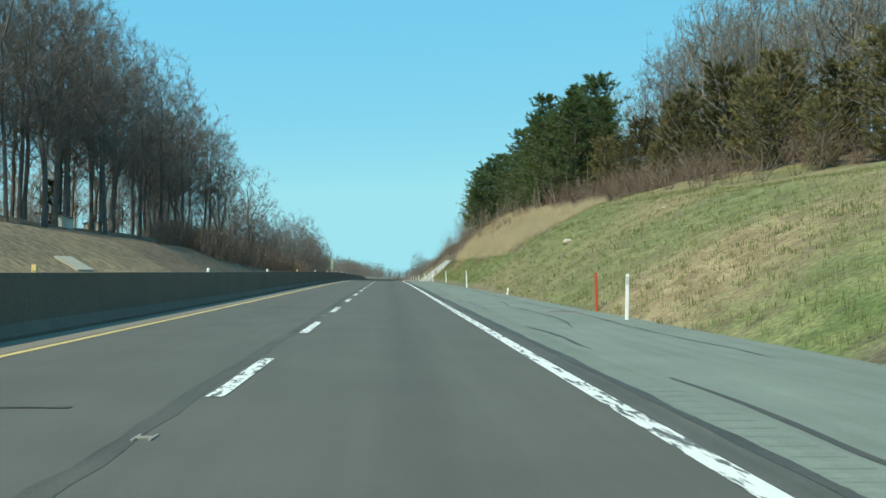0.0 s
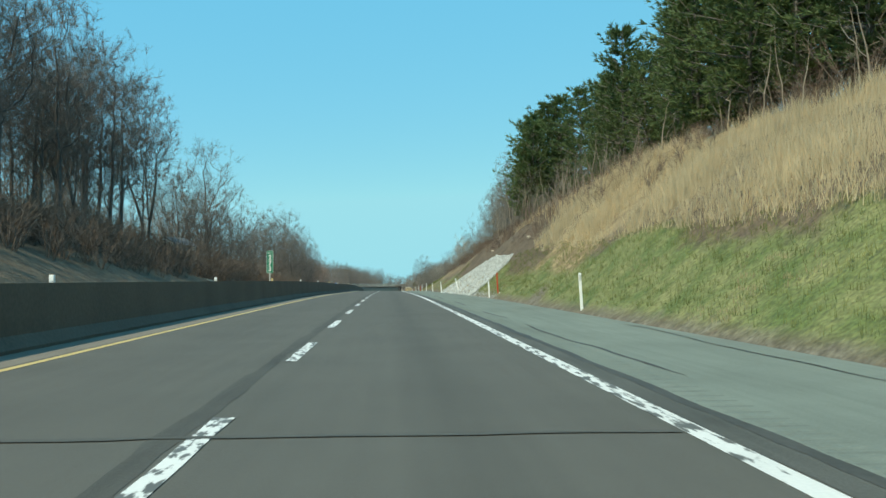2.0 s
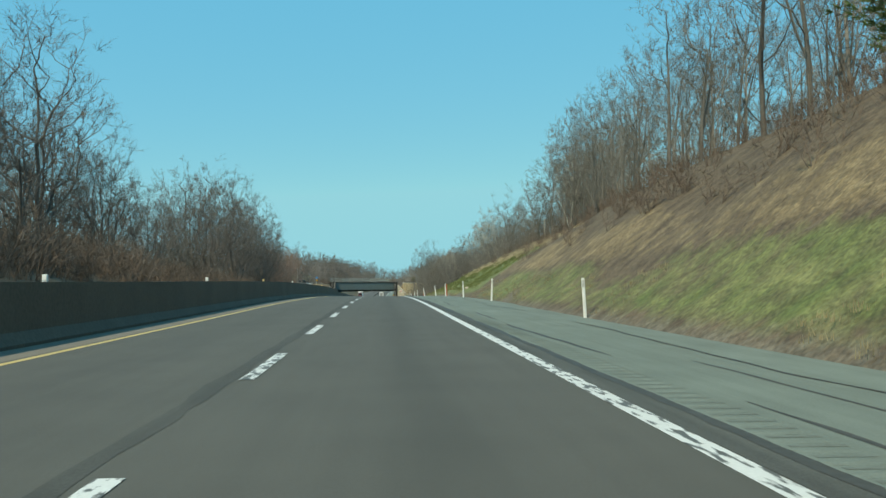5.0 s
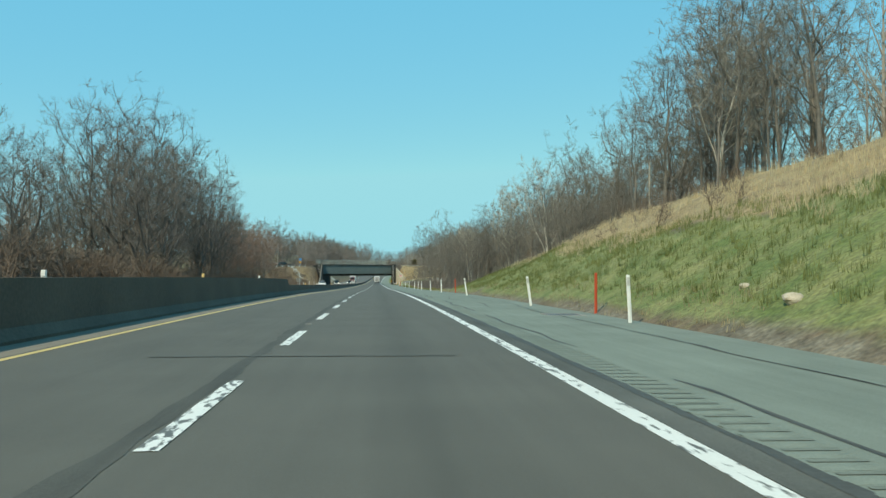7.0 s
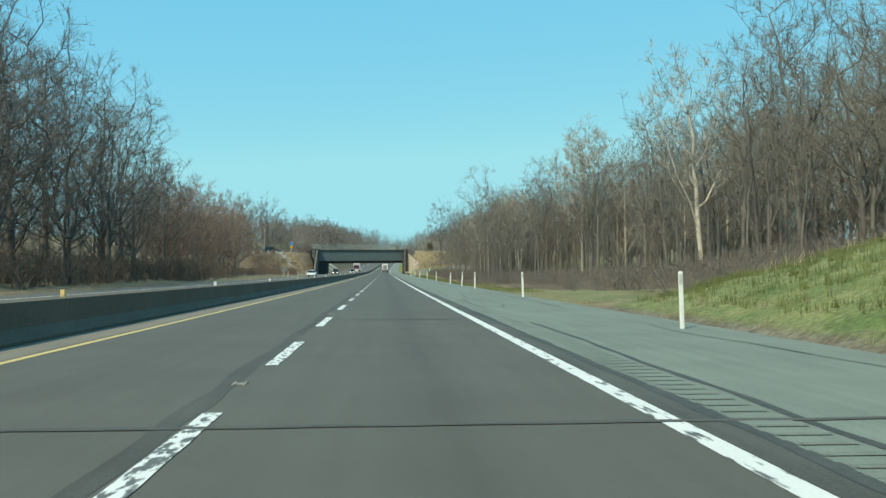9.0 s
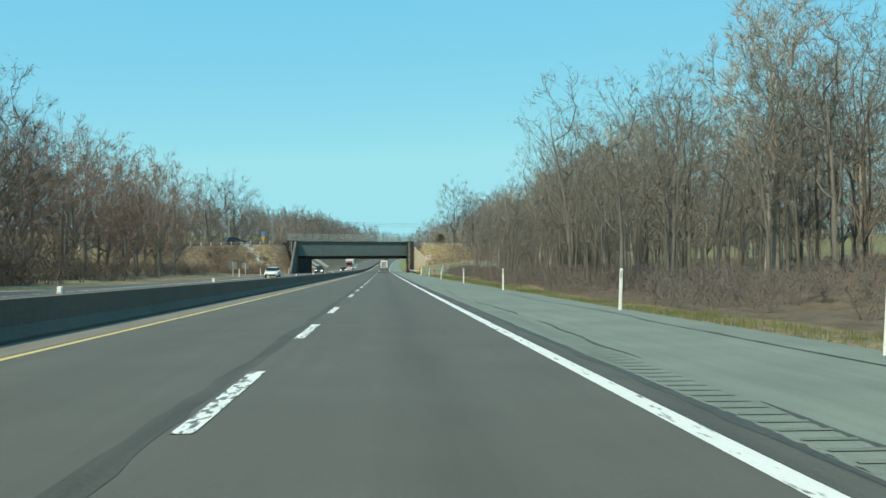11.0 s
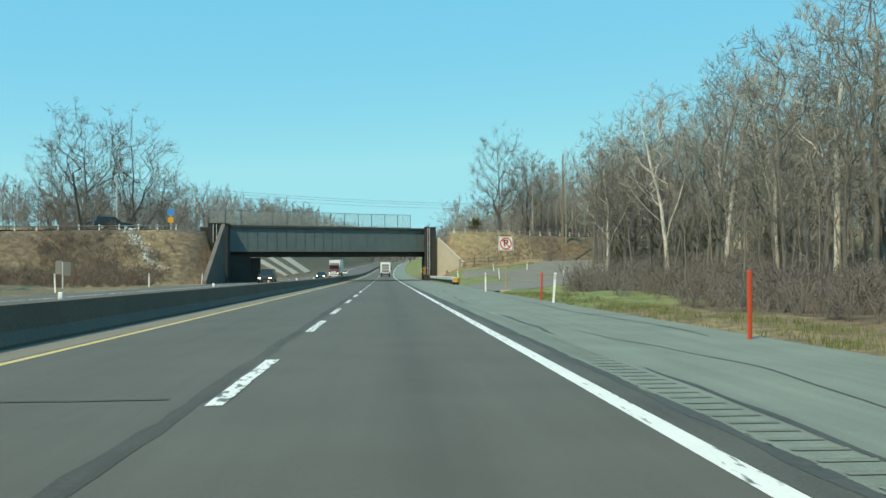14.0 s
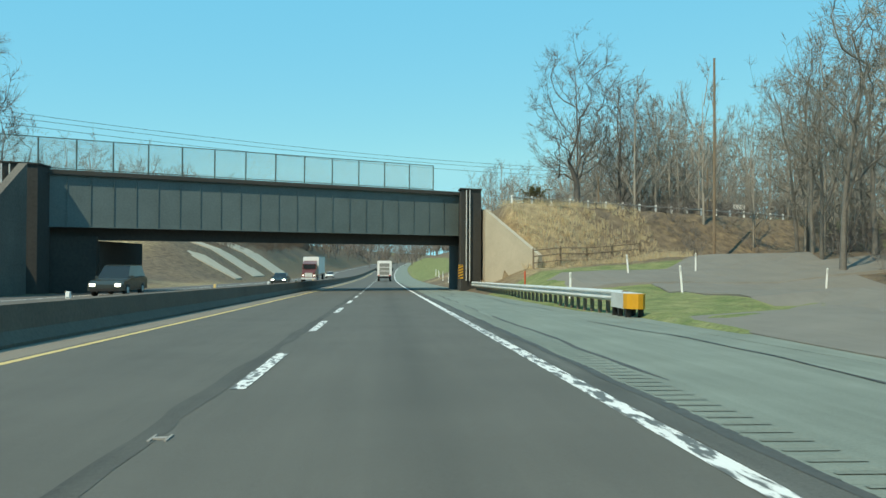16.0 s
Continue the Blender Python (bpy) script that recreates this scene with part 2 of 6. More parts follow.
lamp_m = mat("headlamp", (0.9, 0.9, 0.85), 0.2, var=0.02)
lamp_m.node_tree.nodes["Principled BSDF"].inputs["Emission Color"].default_value = (1, 0.97, 0.9, 1)
lamp_m.node_tree.nodes["Principled BSDF"].inputs["Emission Strength"].default_value = 3.0
M["lamp"] = lamp_m


def let_through(m, share):
    """Thin leaves and blades pass on part of the light that falls on their other side."""
    nt = m.node_tree
    b, out = nt.nodes["Principled BSDF"], nt.nodes["Material Output"]
    tr, mx = nt.nodes.new("ShaderNodeBsdfTranslucent"), nt.nodes.new("ShaderNodeMixShader")
    mx.inputs[0].default_value = share
    nt.links.new(b.inputs["Base Color"].links[0].from_socket, tr.inputs[0])
    nt.links.new(b.outputs[0], mx.inputs[1])
    nt.links.new(tr.outputs[0], mx.inputs[2])
    nt.links.new(mx.outputs[0], out.inputs[0])


for key in ("pine", "cedar", "grass", "straw", "dry"):
    let_through(M[key], 0.35)


# ---- building helpers ----
class Build:
    """Collects vertices and faces of one mesh."""

    def __init__(self):
        self.v, self.f = [], []

    def add(self, verts, faces):
        k = len(self.v)
        self.v.extend(verts)
        self.f.extend(tuple(i + k for i in f) for f in faces)

    def box(self, x0, y0, z0, x1, y1, z1, m=None):
        vs = [Vector((x, y, z)) for z in (z0, z1) for y in (y0, y1) for x in (x0, x1)]
        if m is not None:
            vs = [m @ v for v in vs]
        self.add([tuple(v) for v in vs], [(0, 2, 3, 1), (4, 5, 7, 6), (0, 1, 5, 4), (2, 6, 7, 3), (0, 4, 6, 2), (1, 3, 7, 5)])

    def loft(self, rings, closed=True, caps=True):
        n, faces, verts = len(rings[0]), [], []
        for r in rings:
            verts.extend(tuple(p) for p in r)
        for i in range(len(rings) - 1):
            for j in range(n if closed else n - 1):
                k = (j + 1) % n
                faces.append((i * n + j, i * n + k, (i + 1) * n + k, (i + 1) * n + j))
        if caps and closed:
            faces.append(tuple(range(n - 1, -1, -1)))
            faces.append(tuple(range((len(rings) - 1) * n, len(rings) * n)))
        self.add(verts, faces)

    def tube(self, pts, radii, n=6, caps=True):
        rings = []
        for i, p in enumerate(pts):
            d = Vector(pts[min(i + 1, len(pts) - 1)]) - Vector(pts[max(i - 1, 0)])
            d.normalize()
            a = d.cross(Vector((0, 0, 1)) if abs(d.z) < 0.9 else Vector((1, 0, 0))).normalized()
            b = d.cross(a)
            rings.append([Vector(p) + (a * math.cos(q) + b * math.sin(q)) * radii[i] for q in (2 * math.pi * k / n for k in range(n))])
        self.loft(rings, True, caps)

    def spike(self, p, q, r):
        """A three-sided cone from p to its tip q."""
        d = (q - p)
        a = d.cross(Vector((0.3, 0.2, 1))).normalized() * r
        b = d.cross(a).normalized() * r
        self.add([tuple(p + a), tuple(p - a * 0.5 + b * 0.87), tuple(p - a * 0.5 - b * 0.87), tuple(q)], [(0, 1, 3), (1, 2, 3), (2, 0, 3)])

    def blade(self, p, q, r, rng):
        """A thin tapering blade from p to its tip q."""
        a = (q - p).cross(Vector((rng.uniform(-1, 1), rng.uniform(-1, 1), rng.uniform(-1, 1))))
        a = a.normalized() * r
        self.add([tuple(p + a), tuple(p - a), tuple(q)], [(0, 1, 2)])

    def mesh(self, name, material, smooth=False):
        me = bpy.data.meshes.new(name)
        me.from_pydata([tuple(v) for v in self.v], [], self.f)
        if material is not None:
            me.materials.append(material)
        if smooth:
            me.polygons.foreach_set("use_smooth", [True] * len(me.polygons))
        me.update()
        return me


def part(name, b, material, parent=None, label="", smooth=False):
    ob = new(name, b.mesh(name, material, smooth) if isinstance(b, Build) else b)
    if parent is not None:
        ob.parent = parent
    if label:
        ob["label"] = label
    return ob


def thing(name, at, label, category, group="", kind="", rz=0.0):
    e = new(name)
    e.empty_display_size = 0.3
    e.matrix_world = pose(*at, 0, 0, rz)
    return tagged(e, label, category, group, kind)


# ---- the lie of the land ----
SLOPE_Y = [-60, 60, 120, 160, 200, 240, 300, 420, 560, 640, 760, 1000, 3000]
SLOPE = [0.0077, 0.0126, 0.0077, -0.0008, 0.0021, -0.0134, -0.0255, -0.0217, -0.0197, -0.015, 0.002, 0.006, -0.002]
_yy = np.arange(-200.0, 3000.0, 4.0)
_ss = np.interp(_yy, SLOPE_Y, SLOPE)
_zz = np.r_[0, np.cumsum((_ss[1:] + _ss[:-1]) / 2 * 4)]
_zz -= np.interp(0.0, _yy, _zz)


def road_z(y):
    return float(np.interp(y, _yy, _zz))


def bend(y):
    """The sideways drift of the road: straight up to the overpass, then a long curve to the right."""
    return 0.0 if y < 600 else 0.00006 * (y - 600) ** 2


def shoulder_edge(y):
    """The outer edge of the paved shoulder."""
    return float(np.interp(y, [-120, 30, 75, 110, 185, 240, 300, 480, 600], [7.0, 7.0, 6.6, 6.35, 6.35, 6.9, 7.2, 7.1, 6.6]))


# cross sections: station y, then (x, height over the road) from far left to far right
SECTIONS = []


def section(y, *xz):
    SECTIONS.append((y, xz))


section(-150, (-400, 10), (-60, 7), (-36, 5.5), (-27, 4.5), (-21, 0.5), (-8, -0.2), (7.0, -0.06), (8, 0.4), (12, 2.2), (17, 4.4), (28, 6.0), (60, 10), (400, 22))
section(45, (-400, 10), (-60, 6), (-36, 3.9), (-27, 3.4), (-21, 0.4), (-8, -0.2), (7.0, -0.06), (8, 0.5), (12, 2.9), (17, 5.0), (28, 7.0), (60, 12), (400, 24))
section(80, (-400, 10), (-60, 9), (-38, 5.2), (-28, 4.4), (-21, 0.4), (-8, -0.2), (6.3, -0.06), (8, 1.2), (11, 3.8), (16, 6.3), (26, 9.0), (60, 17), (400, 26))
section(130, (-400, 10), (-60, 9.5), (-38, 5.8), (-27, 4.0), (-21, 0.5), (-8, -0.2), (6.3, -0.06), (8, 1.3), (11.4, 4.7), (15, 7.6), (21, 10.6), (60, 20), (400, 26))
section(170, (-400, 10), (-60, 9), (-38, 7.0), (-28, 3.4), (-21, 0.5), (-8, -0.2), (6.3, -0.06), (8, 1.5), (11.2, 4.7), (14.5, 7.3), (21, 10.6), (60, 19), (400, 24))
section(205, (-400, 8), (-60, 8), (-38, 5.4), (-28, 2.4), (-21, 0.4), (-8, -0.2), (6.3, -0.06), (8, 1.0), (11.4, 3.9), (15, 6.4), (21, 9.3), (60, 16), (400, 20))
section(250, (-400, 6), (-60, 6), (-38, 4.0), (-28, 1.8), (-21, 0.3), (-8, -0.2), (6.9, -0.06), (8, 0.6), (12, 3.1), (18, 6.1), (26, 8.0), (60, 12), (400, 16))
section(286, (-400, 4), (-60, 3), (-38, 1.6), (-28, 0.8), (-21, 0.1), (-8, -0.2), (7.1, -0.06), (8, 0.5), (12, 2.5), (19, 6.0), (28, 8.4), (60, 11), (400, 14))
section(306, (-400, 4), (-60, 2), (-38, 1.0), (-28, 0.3), (-21, 0), (-8, -0.2), (7.2, -0.06), (8, 0.4), (12, 1.9), (17, 3.4), (29, 8.0), (60, 9), (400, 12))
section(321, (-400, 4), (-60, 1.5), (-38, 0.6), (-28, 0.1), (-21, 0), (-8, -0.2), (7.2, -0.06), (8, 0.0), (12, 0.15), (17, 0.6), (29, 4.6), (60, 7), (400, 11))
section(336, (-400, 4), (-60, 1), (-38, 0.3), (-28, 0), (-21, 0), (-8, -0.2), (7.2, -0.06), (8, 0.0), (12, 0.1), (17, 0.2), (29, 2.6), (60, 5), (400, 10))
section(380, (-400, 4), (-60, 0.5), (-38, 0.2), (-28, 0), (-21, 0), (-8, -0.2), (7.2, -0.06), (8, -0.1), (11, -0.3), (17, -0.2), (29, 0.6), (60, 3), (400, 10))
section(480, (-400, 4), (-60, 0.5), (-38, 0.2), (-28, 0), (-21, 0), (-8, -0.2), (7.1, -0.06), (8, 0.0), (11, 0.15), (17, 0.1), (29, 0.6), (60, 3), (400, 10))
section(540, (-400, 4), (-60, 0.5), (-38, 0.2), (-28, 0), (-21, 0), (-8, -0.2), (6.9, -0.06), (8, 0.05), (11, 0.35), (17, 0.5), (29, 0.8), (60, 3), (400, 10))
section(564, (-400, 4), (-60, 1), (-38, 1.0), (-28, 0.5), (-21, 0), (-8, -0.2), (6.3, -0.06), (8, 0.3), (11, 1.8), (17, 2.2), (29, 2.9), (60, 4.4), (400, 10))
section(600, (-400, 4), (-60, 2), (-38, 2.0), (-28, 1.0), (-21, 0), (-8, -0.2), (6.3, -0.06), (8, 0.1), (11, 0.6), (17, 1.5), (29, 3), (60, 5), (400, 10))
section(640, (-400, 14), (-60, 11), (-38, 8.5), (-30, 5.5), (-22, 0.2), (-8, -0.2), (6.3, -0.06), (8, 0.4), (11, 1.6), (17, 4.5), (29, 8), (60, 11), (400, 16))
section(760, (-400, 24), (-60, 16), (-38, 10), (-30, 6.0), (-22, 0.2), (-8, -0.2), (6.3, -0.06), (8, 0.5), (11, 2.0), (17, 5.5), (29, 9), (60, 13), (400, 20))
section(1100, (-400, 22), (-60, 12), (-38, 8), (-30, 5), (-22, 0.2), (-8, -0.2), (6.3, -0.06), (8, 0.5), (11, 2.0), (17, 5.0), (29, 7), (60, 11), (400, 20))
section(3000, (-400, 20), (-60, 8), (-38, 4), (-30, 3), (-22, 2), (-8, 2), (6.3, 2), (8, 2), (11, 3), (17, 4), (29, 6), (60, 10), (400, 20))
_sx = [np.array([p[0] for p in s[1]], float) for s in SECTIONS]
_sz = [np.array([p[1] for p in s[1]], float) for s in SECTIONS]
_sy = np.array([s[0] for s in SECTIONS], float)

# the road over the bridge runs at a slant; its axis and the height of its deck
DECK_A, DECK_B, DECK_TOP = Vector((-23.0, 554.0, 0)), Vector((6.4, 569.0, 0)), 2.1
_dk = (DECK_B - DECK_A).normalized()
_dn = Vector((0.0, 1.0, 0))      # the ends of the deck run along the highway
DECK_W = 11.0
SPAN_U = (DECK_B - DECK_A).length


def deck_coords(x, y):
    """How far along the deck a place lies, and how far behind its near edge."""
    u = (x - DECK_A.x) / _dk.x
    return u, y - DECK_A.y - u * _dk.y


def ground_z(x, y, rough=True):
    xr = x - bend(y)
    i = int(np.clip(np.searchsorted(_sy, y) - 1, 0, len(_sy) - 2))
    t = min(1.0, max(0.0, (y - _sy[i]) / (_sy[i + 1] - _sy[i])))
    t = t * t * (3 - 2 * t) if i > 0 else t
    h = (1 - t) * np.interp(xr, _sx[i], _sz[i]) + t * np.interp(xr, _sx[i + 1], _sz[i + 1])
    z = road_z(y) + float(h)
    if rough and (xr > 6.6 or xr < -21):
        away = min(1.0, (xr - 6.6) / 4 if xr > 0 else (-21 - xr) / 6)
        z += away * (0.45 * noise.noise(Vector((x * 0.11, y * 0.11, 0))) + 0.14 * noise.noise(Vector((x * 0.5, y * 0.5, 3))))
    if 480 < y < 650:          # embankments of the crossing road
        u, w = deck_coords(x, y)
        before_wall = x > 0 and y < 568.4 and x < 8.9 + 0.72 * (568.4 - y)
        left = 0.7 if w < -0.4 else -2.4      # the bank in front of the abutment leans on the wing wall
        if (u < left or u > SPAN_U + 2.0) and not before_wall:
            crest = DECK_TOP - 0.35 - (0.012 * (u - 33) if u > 2 else 0.022 * (-1 - u))
            gap = max(0.0 - w, w - DECK_W - 2, 0.0)
            toe = min(1.0, (left - u) / (0.8 if w < -0.4 else 2.5) if u < 2 else (u - SPAN_U - 2.0) / 3.0)
            z = max(z, z * (1 - toe) + toe * (crest - 0.62 * max(gap - 1.0, 0)))
    return z


# ---- ground ----
def cover(x, y):
    """Weights of green grass, dry grass and bare earth at a place; the rest is leaf litter."""
    xr = x - bend(y)
    n = noise.noise(Vector((x * 0.12, y * 0.09, 7)))
    n2 = noise.noise(Vector((x * 0.35, y * 0.3, 11)))
    g = t = e = 0.0
    if xr > 0:
        if y < 78:
            g, t = (0.5 + 0.5 * n, 0.58 - 0.4 * n) if xr < 27 else (0.1, 0.3)
        elif y < 112:
            g = 0.85 + 0.4 * n if xr < 9.8 + 2 * n else 0.12
            t = (0.38 + 0.6 * n2 if xr > 11 else 0.3) if xr < 21 else 0.2
        elif y < 176:
            g = 0.9 if xr < 8.6 + 1.5 * n else 0.05
            t = (0.12 + 0.5 * max(0, n) if xr < 14 else 0.7 if y < 152 else 0.2) if y > 124 else 0.7
        elif y < 232:
            g = 0.5 + 0.5 * n if xr < 9.0 + 2 * n else 0.08
            t = 0.5 + 0.4 * n if 9 < xr < 12 + 2 * n else 0.15
        elif y < 316:
            g = 1.0 if 7.5 + 0.6 * n < xr < 12.5 + 2.5 * n + (4 if y > 290 else 0) else 0.25
            t = 0.7 if xr > 12 else 0.25
            e = 0.7 if xr < 7.45 + 0.9 * n2 else 0.0
        elif y < 347 and xr < 15:
            g, t, e = 0.55 + 0.5 * n, 0.6, 0.35
        elif y < 470:
            g = 0.25 + 0.5 * n if xr < 9.2 else 0.0
            t = 0.45 if xr < 10.6 else 0.0
        elif y < 560:
            g = 0.9 + 0.4 * n if xr < (22 if y < 530 else 25) else 0.2
            t = 0.15
        else:
            g, t = (0.9, 0.2) if xr < 16 else (0.1, 0.3)
        if xr < 6.9 + 0.5 * n2:
            g, t, e = g * 0.3, 0.3, 0.7
        u, w = deck_coords(x, y)
        if 480 < y < 640 and 32 < u < 47 and w > -14:
            g, t, e = 0.2, 0.35 + 0.6 * n, 0.2
    else:
        if y < 100:
            t, g, e = 0.42 + 0.4 * n, 0.2 - 0.2 * n, 0.25
        elif y < 330:
            t, e = 0.15 + 0.2 * n, 0.0
        else:
            t, g = (0.45 + 0.3 * n, 0.3) if xr > -40 else (0.15, 0.1)
            if y > 615:
                t, g = (0.12 + 0.4 * n2, 0.28) if xr > -30 else (0.0, 0.0)
        u, w = deck_coords(x, y)
        if 480 < y < 640 and u < 0 and w > -14:
            g, t, e = 0.1, 0.3 + 0.6 * n, 0.2
    far = min(1.0, max(0.0, (abs(xr) - 42) / 14))
    if far:
        m = noise.noise(Vector((x * 0.012, y * 0.012, 3))) + 0.4 * n
        g, t, e = g + (0.45 + 0.6 * m - g) * far, t + (0.35 - 0.6 * m - t) * far, e * (1 - far)
    return [min(1, max(0, v)) for v in (g, t, e)]


def ground_mat():
    m = bpy.data.materials.new("ground_cover")
    m.use_nodes = True
    nt = m.node_tree
    b = nt.nodes["Principled BSDF"]
    b.inputs["Roughness"].default_value = 0.95
    at = nt.nodes.new("ShaderNodeAttribute")
    at.attribute_name = "cover"
    sep = nt.nodes.new("ShaderNodeSeparateColor")
    nt.links.new(at.outputs["Color"], sep.inputs[0])
    co = nt.nodes.new("ShaderNodeTexCoord")

    def noisy(scale, detail, c0, c1, p0=0.35, p1=0.65):
        n, r = nt.nodes.new("ShaderNodeTexNoise"), nt.nodes.new("ShaderNodeValToRGB")
        n.inputs["Scale"].default_value, n.inputs["Detail"].default_value = scale, detail
        nt.links.new(co.outputs["Object"], n.inputs["Vector"])
        r.color_ramp.elements[0].position, r.color_ramp.elements[1].position = p0, p1
        r.color_ramp.elements[0].color, r.color_ramp.elements[1].color = (*c0, 1), (*c1, 1)
        nt.links.new(n.outputs["Fac"], r.inputs[0])
        return r.outputs[0]

    litter = noisy(1.3, 6, (0.092, 0.067, 0.043), (0.162, 0.121, 0.079))
    green = noisy(0.8, 6, (0.105, 0.145, 0.042), (0.215, 0.22, 0.09))
    dry = noisy(1.0, 6, (0.22, 0.16, 0.085), (0.38, 0.29, 0.16))
    earth = noisy(2.0, 6, (0.115, 0.097, 0.070), (0.21, 0.185, 0.14))
    last = litter
    edge = nt.nodes.new("ShaderNodeTexNoise")
    edge.inputs["Scale"].default_value, edge.inputs["Detail"].default_value = 1.6, 5
    nt.links.new(co.outputs["Object"], edge.inputs["Vector"])
    for out, colour in ((1, dry), (0, green), (2, earth)):
        add = nt.nodes.new("ShaderNodeMath")
        add.operation = "ADD"
        ramp = nt.nodes.new("ShaderNodeMapRange")
        ramp.inputs[1].default_value, ramp.inputs[2].default_value = 0.78, 1.22
        nt.links.new(sep.outputs[out], add.inputs[0])
        nt.links.new(edge.outputs["Fac"], add.inputs[1])
        nt.links.new(add.outputs[0], ramp.inputs[0])
        mx = nt.nodes.new("ShaderNodeMixRGB")
        nt.links.new(ramp.outputs[0], mx.inputs[0])
        nt.links.new(last, mx.inputs[1])
        nt.links.new(colour, mx.inputs[2])
        last = mx.outputs[0]
    grain, gr, gm_ = nt.nodes.new("ShaderNodeTexNoise"), nt.nodes.new("ShaderNodeMapRange"), nt.nodes.new("ShaderNodeVectorMath")
    grain.inputs["Scale"].default_value, grain.inputs["Detail"].default_value = 9.0, 5
    gr.inputs[1].default_value, gr.inputs[2].default_value, gr.inputs[3].default_value, gr.inputs[4].default_value = 0.3, 0.7, 0.62, 1.38
    gm_.operation = "SCALE"
    nt.links.new(co.outputs["Object"], grain.inputs["Vector"])
    nt.links.new(grain.outputs["Fac"], gr.inputs[0])
    nt.links.new(last, gm_.inputs[0])
    nt.links.new(gr.outputs[0], gm_.inputs["Scale"])
    nt.links.new(gm_.outputs[0], b.inputs["Base Color"])
    n3, bp = nt.nodes.new("ShaderNodeTexNoise"), nt.nodes.new("ShaderNodeBump")
    n3.inputs["Scale"].default_value, n3.inputs["Detail"].default_value = 4.0, 6
    bp.inputs["Strength"].default_value, bp.inputs["Distance"].default_value = 0.8, 0.12
    nt.links.new(co.outputs["Object"], n3.inputs["Vector"])
    nt.links.new(n3.outputs["Fac"], bp.inputs["Height"])
    nt.links.new(bp.outputs[0], b.inputs["Normal"])
    return m


gx = np.unique(np.r_[[-1500, -900, -600, -400, -300, -220, -160, -120, -90, -72], np.arange(-60, -20, 2.0), [-18, -14, -10, -4, 0, 4], np.arange(6.3, 32, 0.8), np.arange(32, 62, 3.0), [72, 90, 120, 160, 220, 300, 400, 600, 900, 1500]])
gy = np.unique(np.r_[[-300, -150, -80, -40], np.arange(-20, 660, 2.2), np.arange(660, 1100, 12), [1150, 1250, 1400, 1700, 2100, 2600, 3000]])
def track_edges(y):
    """The left and right edges of the access track."""
    ay = [494.5, 498.0, 503.0, 513.0, 519.0, 525.0, 529.0, 534.0, 541.0, 548.0, 558.0, 572.0]
    return (float(np.interp(y, ay, [7.3, 7.35, 7.4, 7.5, 7.96, 8.4, 13.6, 14.6, 14.2, 15.0, 21.0, 31.0])),
            float(np.interp(y, ay, [8.2, 14.0, 18.0, 21.5, 23.0, 24.2, 24.9, 25.6, 26.6, 28.0, 31.0, 38.0])))


gv, gc = [], []
for y in gy:
    for x in gx:
        xx = x + bend(min(y, 1100))
        inside = -20.6 < x < shoulder_edge(y) - 0.25
        if 488 < y < 572:
            el, er = track_edges(y)
            inside = inside or (6.2 < x < 7.2 and y < 536) or (y > 496 and el + (0.1 if y < 541 else 0.7) < x < er - 0.7)
        gv.append((xx, y, ground_z(xx, y) - (0.22 if inside else 0.0)))
        gc.append((*cover(xx, y), 1.0))
nx = len(gx)
gf = [(j * nx + i, j * nx + i + 1, (j + 1) * nx + i + 1, (j + 1) * nx + i) for j in range(len(gy) - 1) for i in range(nx - 1)]
gm = bpy.data.meshes.new("ground")
gm.from_pydata(gv, [], gf)
gm.materials.append(ground_mat())
attr = gm.color_attributes.new("cover", "FLOAT_COLOR", "POINT")
attr.data.foreach_set("color", np.array(gc, "f").ravel())
gm.polygons.foreach_set("use_smooth", [True] * len(gm.polygons))
ground = tagged(new("ground", gm), "rolling roadside ground with green, dry and leaf-littered banks", "ground", kind="structure")


# ---- carriageways ----
def ribbon(name, x0, x1, y0, y1, material, z=0.0, step=4.0, nxs=1, label="", category="", wob=0.0, parent=None, thick=0.0):
    """A strip that follows the road's rise and bend between two offsets."""
    b, ys = Build(), np.arange(y0, y1 + step * 0.5, step)
    rings = []
    for y in ys:
        w0 = wob * noise.noise(Vector((x0 * 3, y * 0.6, 1))) + wob * 0.6 * noise.noise(Vector((x0, y * 2.1, 5)))
        w1 = wob * noise.noise(Vector((x1 * 3 + 9, y * 0.6, 2))) + wob * 0.6 * noise.noise(Vector((x1, y * 2.3, 8)))
        row = [(x0 + w0 + (x1 + w1 - x0 - w0) * k / nxs + bend(y), y, road_z(y) + z) for k in range(nxs + 1)]
        if thick:
            row = [(row[0][0], y, row[0][2] - thick)] + row + [(row[-1][0], y, row[-1][2] - thick)]
        rings.append(row)
    b.loft(rings, closed=False)
    ob = part(name, b, material, parent)
    if label:
        tagged(ob, label, category, kind="structure")
    return ob


Y0, Y1 = -120.0, 1180.0
road = ribbon("road", -5.25, 2.42, Y0, Y1, M["road"], 0.0, 3.0, 4, "worn dark grey asphalt of the two traffic lanes", "road", thick=0.2)
gutter = ribbon("inner_shoulder", -6.6, -5.25, Y0, Y1, M["inner"], 0.0, 3.0, 1, "narrow pale inner shoulder beside the median barrier", "shoulder", thick=0.2)
b, rings = Build(), []
for y in np.arange(Y0, Y1 + 1, 3.0):
    e = shoulder_edge(y) + 0.07 * noise.noise(Vector((y * 0.4, 2, 0)))
    rings.append([(x + bend(y), y, road_z(y) + z) for x, z in ((2.42, -0.2), (2.42, 0.0), (4.4, 0.0), (e, -0.012), (e + 0.02, -0.2))])
b.loft(rings, closed=False)
